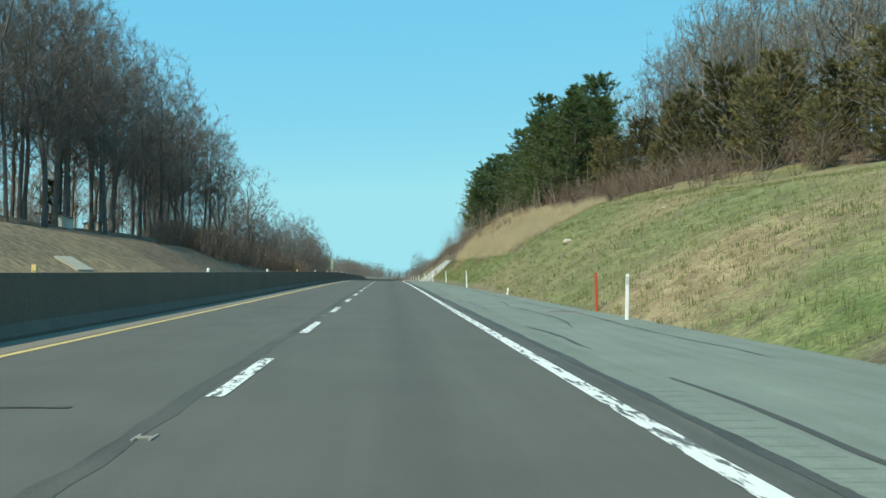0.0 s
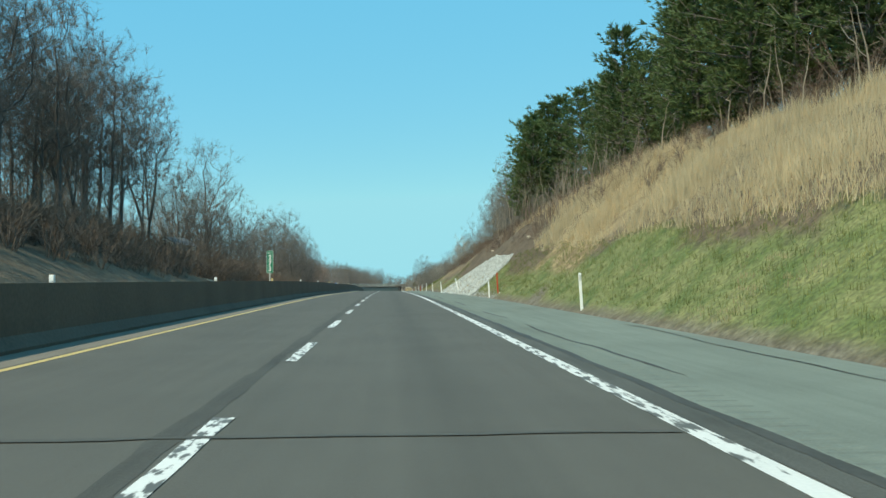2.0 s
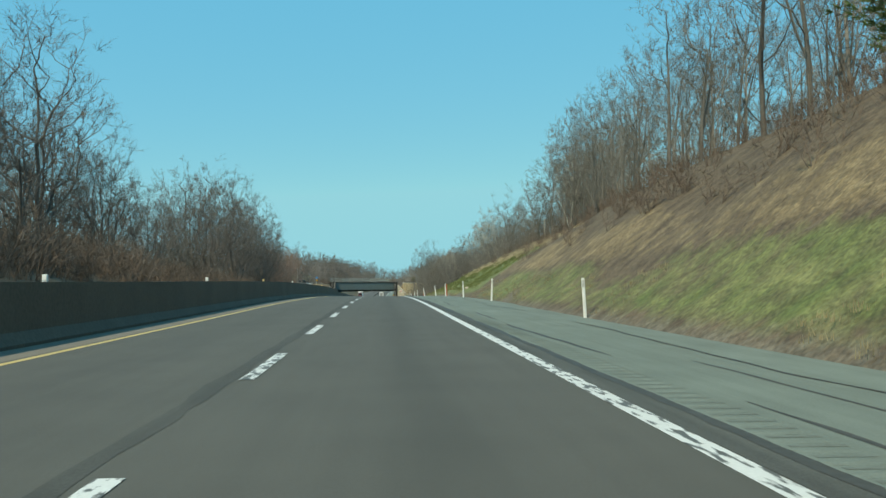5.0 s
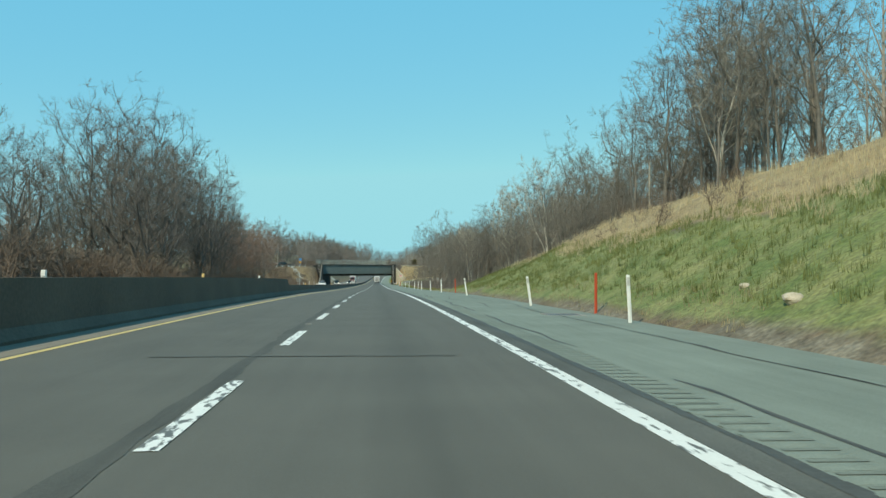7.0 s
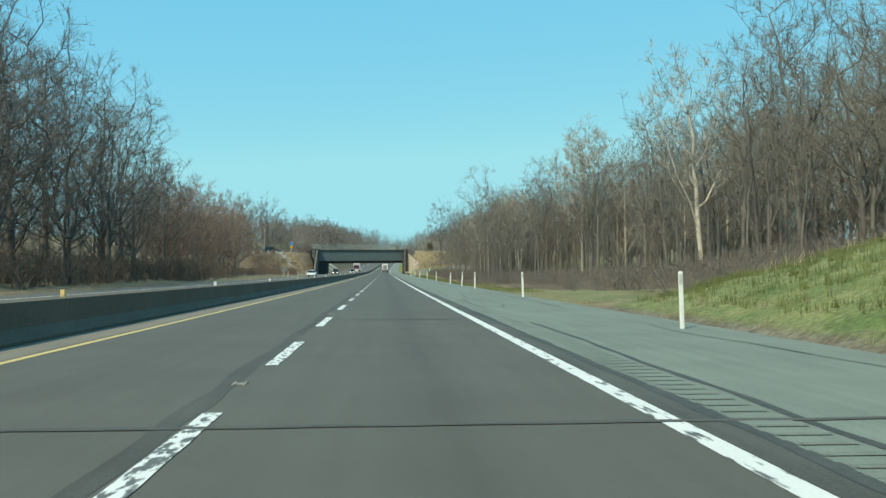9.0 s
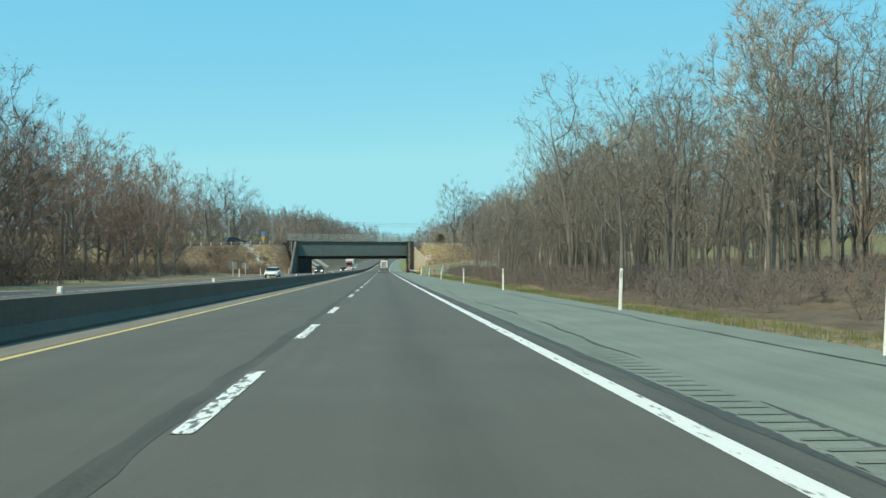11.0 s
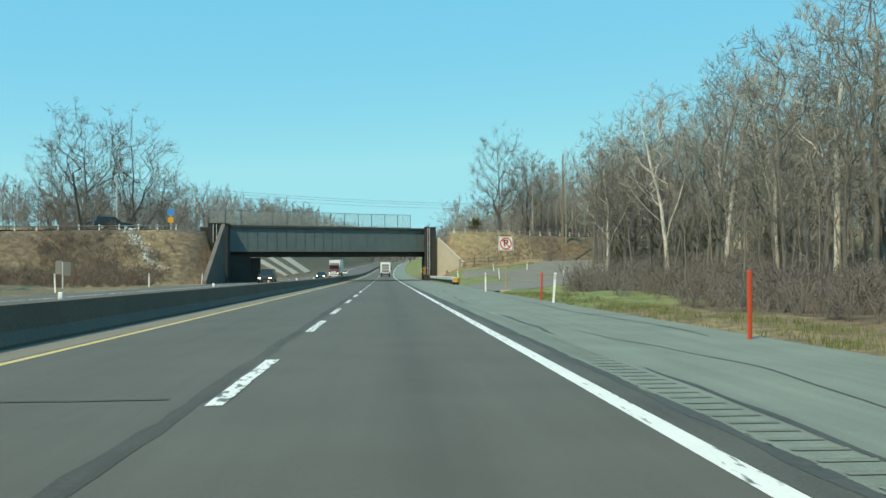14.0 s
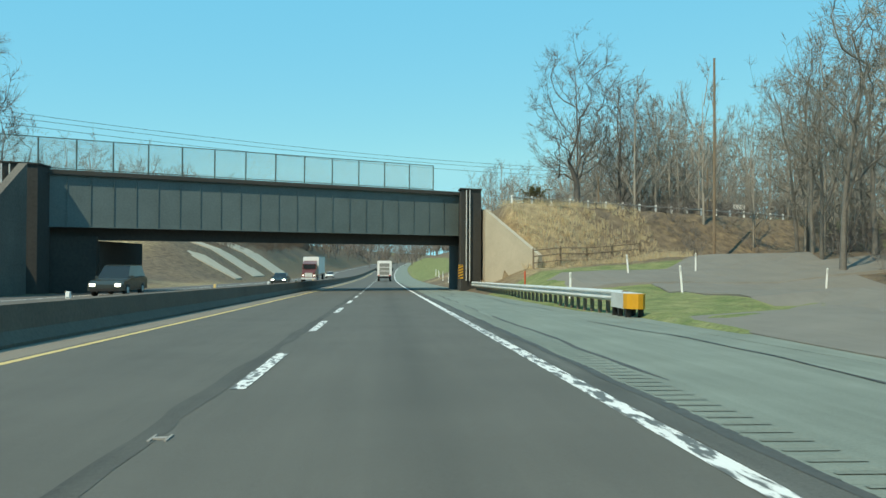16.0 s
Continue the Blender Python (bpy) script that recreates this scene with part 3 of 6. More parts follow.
shoulder = tagged(part("shoulder", b, M["shoulder"]), "weathered pale grey-green asphalt outer shoulder", "shoulder", kind="structure")
opposite = ribbon("opposite_road", -20.6, -6.6, Y0, Y1, M["road_far"], 0.0, 3.0, 2, "grey asphalt of the opposite carriageway", "road", thick=0.2)
for y0, y1, worn in ((Y0, 70, True), (70, 82, False), (82, 118, True), (118, 130, False), (130, 187, True), (187, 238, False), (238, 264, True), (264, 480, False), (480, 534, True), (534, Y1, False)):
    ribbon("edge_line", 2.13, 2.33, y0, y1, M["white_line" if worn else "sound_line"], 0.004, (y1 - y0) / math.ceil((y1 - y0) / 3.0), 1, parent=road)
ribbon("yellow_line", -5.16, -5.02, Y0, Y1, M["yellow_line"], 0.004, 3.0, 1, parent=road)
ribbon("far_edge_line", -17.4, -17.2, Y0, Y1, M["white_line"], 0.004, 3.0, 1, parent=opposite)
ribbon("joint_seal", -1.82, -1.62, -40.0, 620.0, M["band"], 0.003, 0.45, 1, parent=road, wob=0.08)
ribbon("joint_strip", 2.34, 2.71, -40.0, 620.0, M["strip"], 0.003, 1.0, 1, parent=shoulder, wob=0.03)
ribbon("joint_seal", 2.62, 2.74, -40.0, 620.0, M["tar"], 0.006, 0.4, 1, parent=shoulder, wob=0.06)


def crack(x0, y0, y1, width, meander, seed, parent):
    """A sealed crack that wanders along the shoulder, with blots where the tar was poured twice."""
    b, rings = Build(), []
    for y in np.arange(y0, y1 + 0.2, 0.4):
        c = x0 + meander * noise.noise(Vector((seed, y * 0.11, 0))) + 0.12 * noise.noise(Vector((seed, y * 0.5, 3)))
        w = width * (0.8 + 0.5 * noise.noise(Vector((y * 1.1, seed, 6)))) + 0.10 * max(0.0, noise.noise(Vector((y * 0.45, seed, 9))) - 0.45) * 2
        end = min(1.0, (y - y0) / 1.2 + 0.1, (y1 - y) / 1.2 + 0.25)
        rings.append([(c - w * end / 2, y, road_z(y) + 0.004), (c + w * end / 2, y, road_z(y) + 0.004)])
    b.loft(rings, closed=False)
    part("crack_seal", b, M["tar"], parent)


crng = random.Random(21)
for x0, width, meander, least, most, gap in ((3.40, 0.10, 0.25, 5, 16, 5), (5.75, 0.055, 0.55, 14, 45, 6), (4.4, 0.06, 0.9, 8, 22, 45)):
    y = -30.0 + 10 * crng.random()
    while y < 590:
        run = crng.uniform(least, most)
        crack(x0 if x0 < 5 else x0 + shoulder_edge(y) - 6.9, y, y + run, width * crng.uniform(0.7, 1.2), meander, crng.uniform(0, 90), shoulder)
        y += run + crng.uniform(0.4, 1.6) * gap

# lane dashes, ten feet in every twenty-five
dashes = [(23.5 + 8.07 * k, 3.4) for k in range(-7, 26)] + [(233.7 + 8.14 * k, 3.6) for k in range(18)] + [(384.85 + 8.96 * k, 4.0) for k in range(38)]
late = {152: 1.4, 160: 0.7, 290: 1.5, 298: 0.5, 411: 1.5, 420: 1.4, 429: 1.2, 438: 1.0, 447: 1.0, 456: 1.5}
for y, long in dashes:
    y += late.get(int(y), 0.0)
    b = Build()
    n = 6
    rows = []
    for i in range(n + 1):
        yy = y + long * i / n
        rows.append([(-1.52 + 0.02 * noise.noise(Vector((yy, 0, 0))) - 0.06 + bend(yy), yy, road_z(yy) + 0.007), (-1.41 + 0.02 * noise.noise(Vector((yy, 4, 0))) + bend(yy), yy, road_z(yy) + 0.007)])
    b.loft(rows, closed=False)
    part("lane_dash", b, M["white_dash"], road)


# ---- median barrier ----
def barrier_run(y0, y1, h):
    b, rings = Build(), []
    prof = [(-0.70, -0.12), (-0.70, 0.02), (-0.55, 0.26), (-0.48, h), (0.10, h), (0.14, 0.26), (0.30, 0.06), (0.30, -0.12)]
    for y in np.arange(y0, y1 + 0.1, 3.05):
        rings.append([(-6.36 + dx + bend(y), y, road_z(y) + z) for dx, z in prof])
    b.loft(rings)
    return b


med = tagged(new("median_barrier"), "long dark concrete median barrier, stepping down in height", "barrier", kind="structure")
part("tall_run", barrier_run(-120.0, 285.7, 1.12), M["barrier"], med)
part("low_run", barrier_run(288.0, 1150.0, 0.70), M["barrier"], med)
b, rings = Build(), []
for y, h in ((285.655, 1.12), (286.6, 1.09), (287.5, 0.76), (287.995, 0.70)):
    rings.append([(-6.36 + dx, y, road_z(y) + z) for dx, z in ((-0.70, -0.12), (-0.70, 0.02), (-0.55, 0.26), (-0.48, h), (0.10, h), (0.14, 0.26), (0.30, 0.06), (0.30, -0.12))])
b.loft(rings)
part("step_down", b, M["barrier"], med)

for k in range(-6, 34):
    b = Build()
    y = 77.6 + 15.24 * k
    h = 1.12 if y < 288 else 0.70
    z = road_z(y) + h
    b.box(-6.76, y - 0.03, z, -6.66, y + 0.03, z + 0.15)
    b.box(-6.75, y - 0.045, z + 0.03, -6.67, y - 0.03, z + 0.14)
    tagged(part("barrier_reflector", b, M["post_white"] if k % 3 else M["reflector"]), "small reflector bracket on top of the median barrier", "reflector", "barrier reflectors")

# seams across the lanes
for y, x0, x1 in ((22.9, -5.2, -2.6), (41.9, -5.2, -2.0), (82.5, -5.2, 2.1), (112.0, -0.9, 2.1), (240.0, -3.2, 1.2), (295.1, -5.2, 6.2), (309.4, -2.2, 2.0), (402.4, -1.6, 6.2), (419.7, -5.2, 0.0), (438.0, -5.2, -1.7), (449.0, -5.2, -2.0), (478.9, -5.2, 1.4), (476.7, -5.2, 4.6), (498.3, -3.4, 0.6)):
    b, rows = Build(), []
    for i in range(25):
        x = x0 + (x1 - x0) * i / 24
        yy = y + 0.05 * noise.noise(Vector((x * 1.3, y, 0)))
        wd = 0.046 + 0.03 * noise.noise(Vector((x * 2.2, y, 4)))
        rows.append([(x, yy - wd, road_z(yy) + 0.009), (x, yy + wd, road_z(yy) + 0.009)])
    b.loft(rows, closed=False)
    part("seam_seal", b, M["seam"], road)

# metal marker castings between the dashes
for y in (21.6, 37.8, 53.5, 247.9, 264.5, 280.4, 297.6, 312.5, 402.0, 507.7):
    b = Build()
    z = road_z(y)
    b.box(-1.66, y - 0.11, z, -1.64, y + 0.11, z + 0.012)
    b.box(-1.54, y - 0.11, z, -1.52, y + 0.11, z + 0.012)
    b.box(-1.64, y - 0.04, z, -1.54, y + 0.02, z + 0.014)
    part("marker_casting", b, M["gravel"], road, "steel pavement marker casting")

# kerbless drain inlets let into the shoulder
for y, x0, x1 in ((41.0, 5.15, 6.15), (252.7, 5.25, 6.25)):
    inlet = tagged(new("drain_inlet"), "dark steel drain grate set in the shoulder", "drain", "drain inlets")
    z = road_z(y)
    for a0, a1, c0, c1 in ((x0 - 0.08, x1 + 0.08, y - 0.62, y - 0.52), (x0 - 0.08, x1 + 0.08, y + 0.52, y + 0.62), (x0 - 0.08, x0, y - 0.52, y + 0.52), (x1, x1 + 0.08, y - 0.52, y + 0.52)):
        b = Build()
        b.box(a0, c0, z - 0.1, a1, c1, z + 0.012)
        part("frame", b, M["gravel"], inlet)
    # Solid black block under the bars; the pit's darkness is put into its colour.
    b = Build()
    b.box(x0, y - 0.52, z - 0.1, x1, y + 0.52, z + 0.004)
    part("well", b, M["black"], inlet)
    for k in range(11):
        b = Build()
        xb = x0 + 0.03 + (x1 - x0 - 0.1) * k / 10
        b.box(xb, y - 0.52, z - 0.05, xb + 0.035, y + 0.52, z + 0.010)
        part("bar", b, M["sign_back"], inlet)

# ground-in rumble strip on the shoulder
b, grooves = Build(), Build()
y = -10.0
while y < 600:
    z = road_z(y)
    b.add([(2.74, y, z + 0.001), (3.18, y, z + 0.001), (3.18, y + 0.09, z + 0.007), (2.74, y + 0.09, z + 0.007), (2.74, y + 0.19, z + 0.001), (3.18, y + 0.19, z + 0.001)], [(0, 1, 2, 3), (3, 2, 5, 4)])
    y += 0.33
tagged(part("rumble_strip", b, M["shoulder"], shoulder), kind="stuff")
# Flat strips darker than the shoulder: groove shade and grit in one colour.
y = -10.0
while y < 600:
    grooves.add([(2.80, y + 0.22, road_z(y) + 0.003), (3.20, y + 0.21, road_z(y) + 0.003), (3.22, y + 0.29, road_z(y) + 0.003), (2.80, y + 0.28, road_z(y) + 0.003)], [(0, 1, 2, 3)])
    y += 0.33
tagged(part("rumble_grooves", grooves, M["groove"], shoulder), kind="stuff")

# paved mouth of the access track, with a wider piece of shoulder before it
b, rows, wide = Build(), [], Build()
for y in np.arange(494.5, 572.6, 1.5):
    l, r = track_edges(y)
    row = []
    for k in range(11):
        x = l + (r - l) * k / 10
        f = min(1.0, (x - l) / 5.0)
        row.append((x, y, (road_z(y) + 0.012) * (1 - f) + (ground_z(x, y) + 0.06) * f if y < 531 else ground_z(x, y) + 0.06))
    rows.append([(row[0][0], y, row[0][2] - 0.3)] + row + [(row[-1][0], y, row[-1][2] - 0.2)])
b.loft(rows, closed=False)
widening = []
for y in np.arange(488.0, 541.0, 3.0):
    e = shoulder_edge(y) + 0.03
    l = float(np.interp(y, [488, 498, 525, 530], [e + 0.01, track_edges(498)[0], track_edges(525)[0], e + 0.01]))
    widening.append([(e, y, road_z(y) - 0.2), (e, y, road_z(y) - 0.012), (l, y, road_z(y) - 0.016), (l, y, road_z(y) - 0.2)])
wide.loft(widening, closed=False)
part("shoulder_widening", wide, M["shoulder"], shoulder)
spur = []
for x in np.arange(9.5, 38.1, 1.5):
    yc = 548.0 + 0.22 * (x - 13)
    spur.append([(x, yc + w, ground_z(x, yc + w) + (0.13 if abs(w) < 3.4 and x > 10 else -0.12)) for w in (-3.5, -3.3, -1.6, 0.0, 1.6, 3.3, 3.5)])
b.loft(spur[::-1], closed=False)
tagged(part("access_track", b, M["pull"]), "grey asphalt access track leaving the shoulder", "road", kind="structure")


# ---- overpass ----
def deck_at(u, w, z):
    p = DECK_A + _dk * u + _dn * w
    return (p.x, p.y, z)


def slab(b, u0, u1, w0, w1, z0, z1):
    vs = [deck_at(u, w, z) for z in (z0, z1) for w in (w0, w1) for u in (u0, u1)]
    b.add(vs, [(0, 2, 3, 1), (4, 5, 7, 6), (0, 1, 5, 4), (2, 6, 7, 3), (0, 4, 6, 2), (1, 3, 7, 5)])


SPAN = SPAN_U
bridge = tagged(new("overpass_bridge"), "blue-grey steel plate-girder road bridge over the highway", "bridge", kind="structure")
GZ0, GZ1 = -1.25, 2.05
for w0 in (0.0, 3.2, 6.6, 9.6):
    b = Build()
    slab(b, 0.0, SPAN, w0 + 0.2, w0 + 0.24, GZ0, GZ1)
    slab(b, 0.0, SPAN, w0, w0 + 0.45, GZ0 - 0.05, GZ0)
    slab(b, 0.0, SPAN, w0, w0 + 0.45, GZ1, GZ1 + 0.05)
    g = part("girder", b, M["steel"], bridge, "blue-grey painted plate girder")
    if w0 == 0.0:
        n = 23
        for i in range(n + 1):
            s = Build()
            u = 0.15 + (SPAN - 0.3) * i / n
            slab(s, u - 0.02, u + 0.02, 0.14, 0.2, GZ0, GZ1)
            part("stiffener", s, M["steel"], g)
# Inner girder in near-black: the shade under the deck is in its colour.
b = Build()
slab(b, 0.0, SPAN, 1.0, 1.3, GZ0 - 0.85, GZ1 - 0.1)
part("inner_girder", b, M["bridge_dark"], bridge, "inner girder deeper than the fascia, under-deck shade put into its colour")
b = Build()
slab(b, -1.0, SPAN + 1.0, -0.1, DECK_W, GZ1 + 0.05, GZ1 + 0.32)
part("deck", b, M["bridge_dark"], bridge)
b = Build()
slab(b, -1.0, SPAN + 1.0, 0.6, DECK_W - 0.6, GZ1 + 0.32, GZ1 + 0.36)
part("deck_road", b, M["road_far"], bridge)
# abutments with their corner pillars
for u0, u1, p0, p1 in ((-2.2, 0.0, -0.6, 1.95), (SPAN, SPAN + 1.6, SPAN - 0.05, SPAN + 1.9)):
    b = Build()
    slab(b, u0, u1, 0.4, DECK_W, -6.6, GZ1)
    a = part("abutment", b, M["bridge_dark"], bridge, "dark concrete abutment")
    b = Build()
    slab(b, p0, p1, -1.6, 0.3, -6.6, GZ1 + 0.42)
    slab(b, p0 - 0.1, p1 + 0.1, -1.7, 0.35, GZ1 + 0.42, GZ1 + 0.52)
    part("pillar", b, M["bridge_dark"], bridge, "dark concrete corner pillar")
    for f, zl in ((0.25, -0.1), (0.42, -0.9)):
        b = Build()
        pu = p0 + (p1 - p0) * f
        b.tube([deck_at(pu, -1.76, GZ1 + 0.35), deck_at(pu, -1.76, zl if u0 < 0 else -5.0)], [0.045, 0.045], 6)
        part("drain_pipe", b, M["galv"], bridge, "pale downpipe")
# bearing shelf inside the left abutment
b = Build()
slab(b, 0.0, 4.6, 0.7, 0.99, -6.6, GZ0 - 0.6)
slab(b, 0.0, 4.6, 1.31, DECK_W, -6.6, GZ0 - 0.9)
part("pier_wall", b, M["bridge_dark"], bridge)


def wing(p, q, z0p, z0q, zp, zq, thick, material, name="wing_wall", label=""):
    b = Build()
    p, q = Vector(p), Vector(q)
    d = (q - p).normalized()
    n = Vector((-d.y, d.x)) * thick
    rings = []
    for r, zb, zt in ((p, z0p, zp), (q, z0q, zq)):
        rings.append([(r.x, r.y, zb), (r.x + n.x, r.y + n.y, zb), (r.x + n.x, r.y + n.y, zt), (r.x, r.y, zt)])
    b.loft(rings)
    return part(name, b, material, bridge, label)


wing((-21.35, 552.0), (-21.35, 540.4), -6.6, -6.6, 2.4, -4.9, -0.5, M["wing"], label="sloping wing wall, coloured dark as its shaded side")
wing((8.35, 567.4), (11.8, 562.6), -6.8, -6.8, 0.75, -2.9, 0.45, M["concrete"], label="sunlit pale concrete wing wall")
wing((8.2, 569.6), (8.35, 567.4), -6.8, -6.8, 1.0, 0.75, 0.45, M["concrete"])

# mesh fence along the near edge of the deck
fence = tagged(new("bridge_fence"), "tall chain-link fence along the bridge parapet", "fence")
FZ0, FZ1, n = GZ1 + 0.32, GZ1 + 2.35, 14
FU0, FU1 = -0.9, SPAN - 2.6
for i in range(n + 1):
    b = Build()
    u = FU0 + (FU1 - FU0) * i / n
    b.tube([deck_at(u, 0.05, FZ0), deck_at(u, 0.05, FZ1)], [0.05, 0.05], 6)
    part("post", b, M["chain"], fence)
for z in (FZ0 + 0.1, FZ1):
    b = Build()
    b.tube([deck_at(FU0, 0.05, z), deck_at(FU1, 0.05, z)], [0.03, 0.03], 5)
    part("rail", b, M["chain"], fence)
b = Build()
H = FZ1 - FZ0
for u in np.arange(FU0 - H, FU1, 0.11):
    for s in (1, -1):
        h0, h1 = max(0.0, FU0 - u), min(H, FU1 - u)
        if h1 > h0:
            z0, z1 = (FZ0 + h0, FZ0 + h1) if s > 0 else (FZ1 - h0, FZ1 - h1)
            b.tube([deck_at(u + h0, 0.05, z0), deck_at(u + h1, 0.05, z1)], [0.008, 0.008], 3, caps=False)
tagged(part("wire_mesh", b, M["mesh"], fence), kind="stuff")


# ---- trees ----
def vec(rng, s=1.0):
    return Vector((rng.uniform(-s, s), rng.uniform(-s, s), rng.uniform(-s, s)))


def bare_tree(seed, H, r0, base, width, ends, twigs, tips, lean=0.02, tw=0.02, top=1.0, full=0.5, forks=1):
    """A leafless tree grown towards points in a rounded crown: one mesh of trunk and limbs, one of fine twigs."""
    rng = random.Random(seed)
    wood, fine = Build(), Build()
    drift = Vector((rng.uniform(-lean, lean), rng.uniform(-lean, lean), 0)) * H
    pts, up = [], []
    n = 8
    for i in range(n + 1):
        t = i / n
        pts.append(Vector((0, 0, H * 0.80 * t - 0.4)) + drift * t * t + vec(rng, 0.012 * H * t))
        up.append(i - 1)
    for k in range(1, forks):
        j = max(2, int(base * n) + k - 1)
        for i in range(4):
            last = len(pts) - 1 if i else j
            d = Vector((math.cos(2.2 * k + seed), math.sin(2.2 * k + seed), 0)) * width * 0.16
            pts.append(pts[last] + d + Vector((0, 0, H * 0.13)) + vec(rng, 0.02 * H))
            up.append(last)
    first = len(pts)
    zc, hz = H * (1 + base) * 0.5, H * (1 - base) * 0.5 * top
    goals = []
    while len(goals) < ends:
        v = vec(rng)
        if full < v.length < 1.0 or (v.length < 1.0 and rng.random() < 0.3):
            bulge = 1.0 + 0.28 * noise.noise(Vector((v.x * 1.7 + seed, v.y * 1.7, v.z * 1.7)))
            goals.append(Vector((v.x * width * bulge, v.y * width * bulge, zc + v.z * hz * bulge)) + drift * 0.6)
    goals.sort(key=lambda g: (g.x * g.x + g.y * g.y) ** 0.5 + 0.15 * abs(g.z - zc))
    low = max(1, int(base * 0.8 * n))
    ends_at = []
    for g in goals:
        best, cost = low, 1e9
        for i in range(low, len(pts)):
            d = g - pts[i]
            side = math.hypot(d.x, d.y)
            c = d.length + 2.2 * max(0.0, 0.75 * side - d.z)
            if c < cost:
                best, cost = i, c
        a, d = pts[best], g - pts[best]
        last = best
        m = 3 if d.length > 2.5 else 2
        for k in range(1, m + 1):
            f = k / m
            p = a + Vector((d.x * f ** 0.85, d.y * f ** 0.85, d.z * f ** 1.2))
            if k < m:
                p += vec(rng, 0.05 * d.length)
            pts.append(p)
            up.append(last)
            last = len(pts) - 1
        ends_at.append(last)
    load = [0.0] * len(pts)
    for i in ends_at:
        while i > 0:
            load[i] += 1
            i = up[i]
    load[0] = load[1]
    rad = [max(0.012, r0 * (l / ends) ** 0.56) for l in load]
    kids = collections.defaultdict(list)
    for i in range(1, len(pts)):
        kids[up[i]].append(i)
    starts = [(0, 0)]
    while starts:
        a, i = starts.pop()
        path = [a] if a != i else []
        while True:
            path.append(i)
            nxt = sorted(kids[i], key=lambda k: -load[k])
            starts.extend((i, k) for k in nxt[1:])
            if not nxt:
                break
            i = nxt[0]
        if len(path) > 1:
            rr = [rad[path[1]]] + [rad[k] for k in path[1:]]
            if path[0] == 0:
                rr[0] *= 1.3
            rr[-1] *= 0.6
            if rr[0] < 0.026 and path[0] != 0:
                fine.blade(pts[path[0]], pts[path[-1]], rr[0], rng)
            else:
                (wood if path[0] == 0 or ends > 20 else fine).tube([pts[k] for k in path], rr, 6 if rr[0] > 0.14 else 4 if rr[0] > 0.06 else 3, caps=False)
    size = (width * width * hz) ** (1 / 3) * 1.75 / ends ** (1 / 3)
    mid = Vector((0, 0, H * (base * 0.7 + 0.1)))
    for i in ends_at:
        a, e = pts[up[i]], pts[i]
        out = ((e - mid).normalized() + (e - a).normalized() * 0.8).normalized()
        for _ in range(twigs):
            c = a.lerp(e, rng.uniform(0.2, 1.0))
            td = (out * 0.85 + vec(rng, 0.95) + Vector((0, 0, 0.1))).normalized()
            q = c + td * size * rng.uniform(0.3, 0.72)
            fine.blade(c, q, tw * 1.15, rng)
            for _ in range(tips):
                c2 = c.lerp(q, rng.uniform(0.15, 0.95))
                fine.blade(c2, c2 + (td + vec(rng, 0.9)).normalized() * size * rng.uniform(0.2, 0.45), tw * 0.75, rng)
    return wood, fine


def pine_tree(seed, H, r0, spread, whorls, arms, tufts, base=0.12, droop=0.1, needles=9, tuft=0.62):
    """An evergreen with whorled branches and tufts of needles with gaps between them."""
    rng = random.Random(seed)
    wood, leaf = Build(), Build()
    wood.tube([(0, 0, -0.4), (0, 0, H * 0.5), (0.02 * H * rng.uniform(-1, 1), 0, H * 0.97)], [r0, r0 * 0.55, 0.03], 7)
    for i in range(whorls):
        f = (i + rng.uniform(-0.3, 0.3)) / whorls
        z = H * (base + (0.97 - base) * f)
        R = spread * (1 - min(1.0, max(0.0, f)) ** 2.2) ** 0.6 * (0.72 + 0.28 * math.sin(i * 1.9 + seed)) * (0.6 + 0.4 * min(1, f * 5)) + 0.35
        for j in range(arms):
            az = 2 * math.pi * (j + rng.random() * 0.7) / arms + i * 0.8
            L = R * rng.uniform(0.6, 1.2)
            d = Vector((math.cos(az), math.sin(az), 0.18 - droop + 0.35 * f))
            a = Vector((0, 0, z))
            e = a + d * L + Vector((0, 0, 0.06 * L))
            wood.spike(a, e, 0.02 + 0.012 * L)
            across = Vector((-d.y, d.x, 0.0))
            for k in range(tufts):
                s = 0.25 + 0.75 * (k + rng.random()) / tufts
                side = rng.uniform(-1, 1)
                c = a.lerp(e, s) + across * side * 0.30 * L * min(s, 1.25 - s) + Vector((0, 0, rng.uniform(-0.25, 0.3)))
                for _ in range(needles):
                    nd = (d * 0.7 + across * (0.5 * side + rng.uniform(-0.7, 0.7)) + vec(rng, 0.6) + Vector((0, 0, 0.15))).normalized()
                    leaf.blade(c - nd * 0.1, c + nd * tuft * rng.uniform(0.5, 1.2), tuft * 0.095, rng)
    return wood, leaf


def grown(kind, wood, fine, bark, leaf):
    return kind, wood.mesh(kind + "_wood", bark, True), fine.mesh(kind + "_crown", leaf)


def plant(proto, x, y, s=1.0, rz=0.0, label="", category="tree", group="", sink=0.0, tilt=0.0):
    kind, wood, fine = proto
    e = new(kind)
    e.empty_display_size = 0.5
    e.matrix_world = pose(x, y, ground_z(x, y) - sink, tilt, 0, rz) @ Matrix.Diagonal((s, s, s * 1.0, 1))
    tagged(e, label, category, group)
    for nm, me in (("trunk", wood), ("crown", fine)):
        o = new(nm, me)
        o.parent = e
    return e


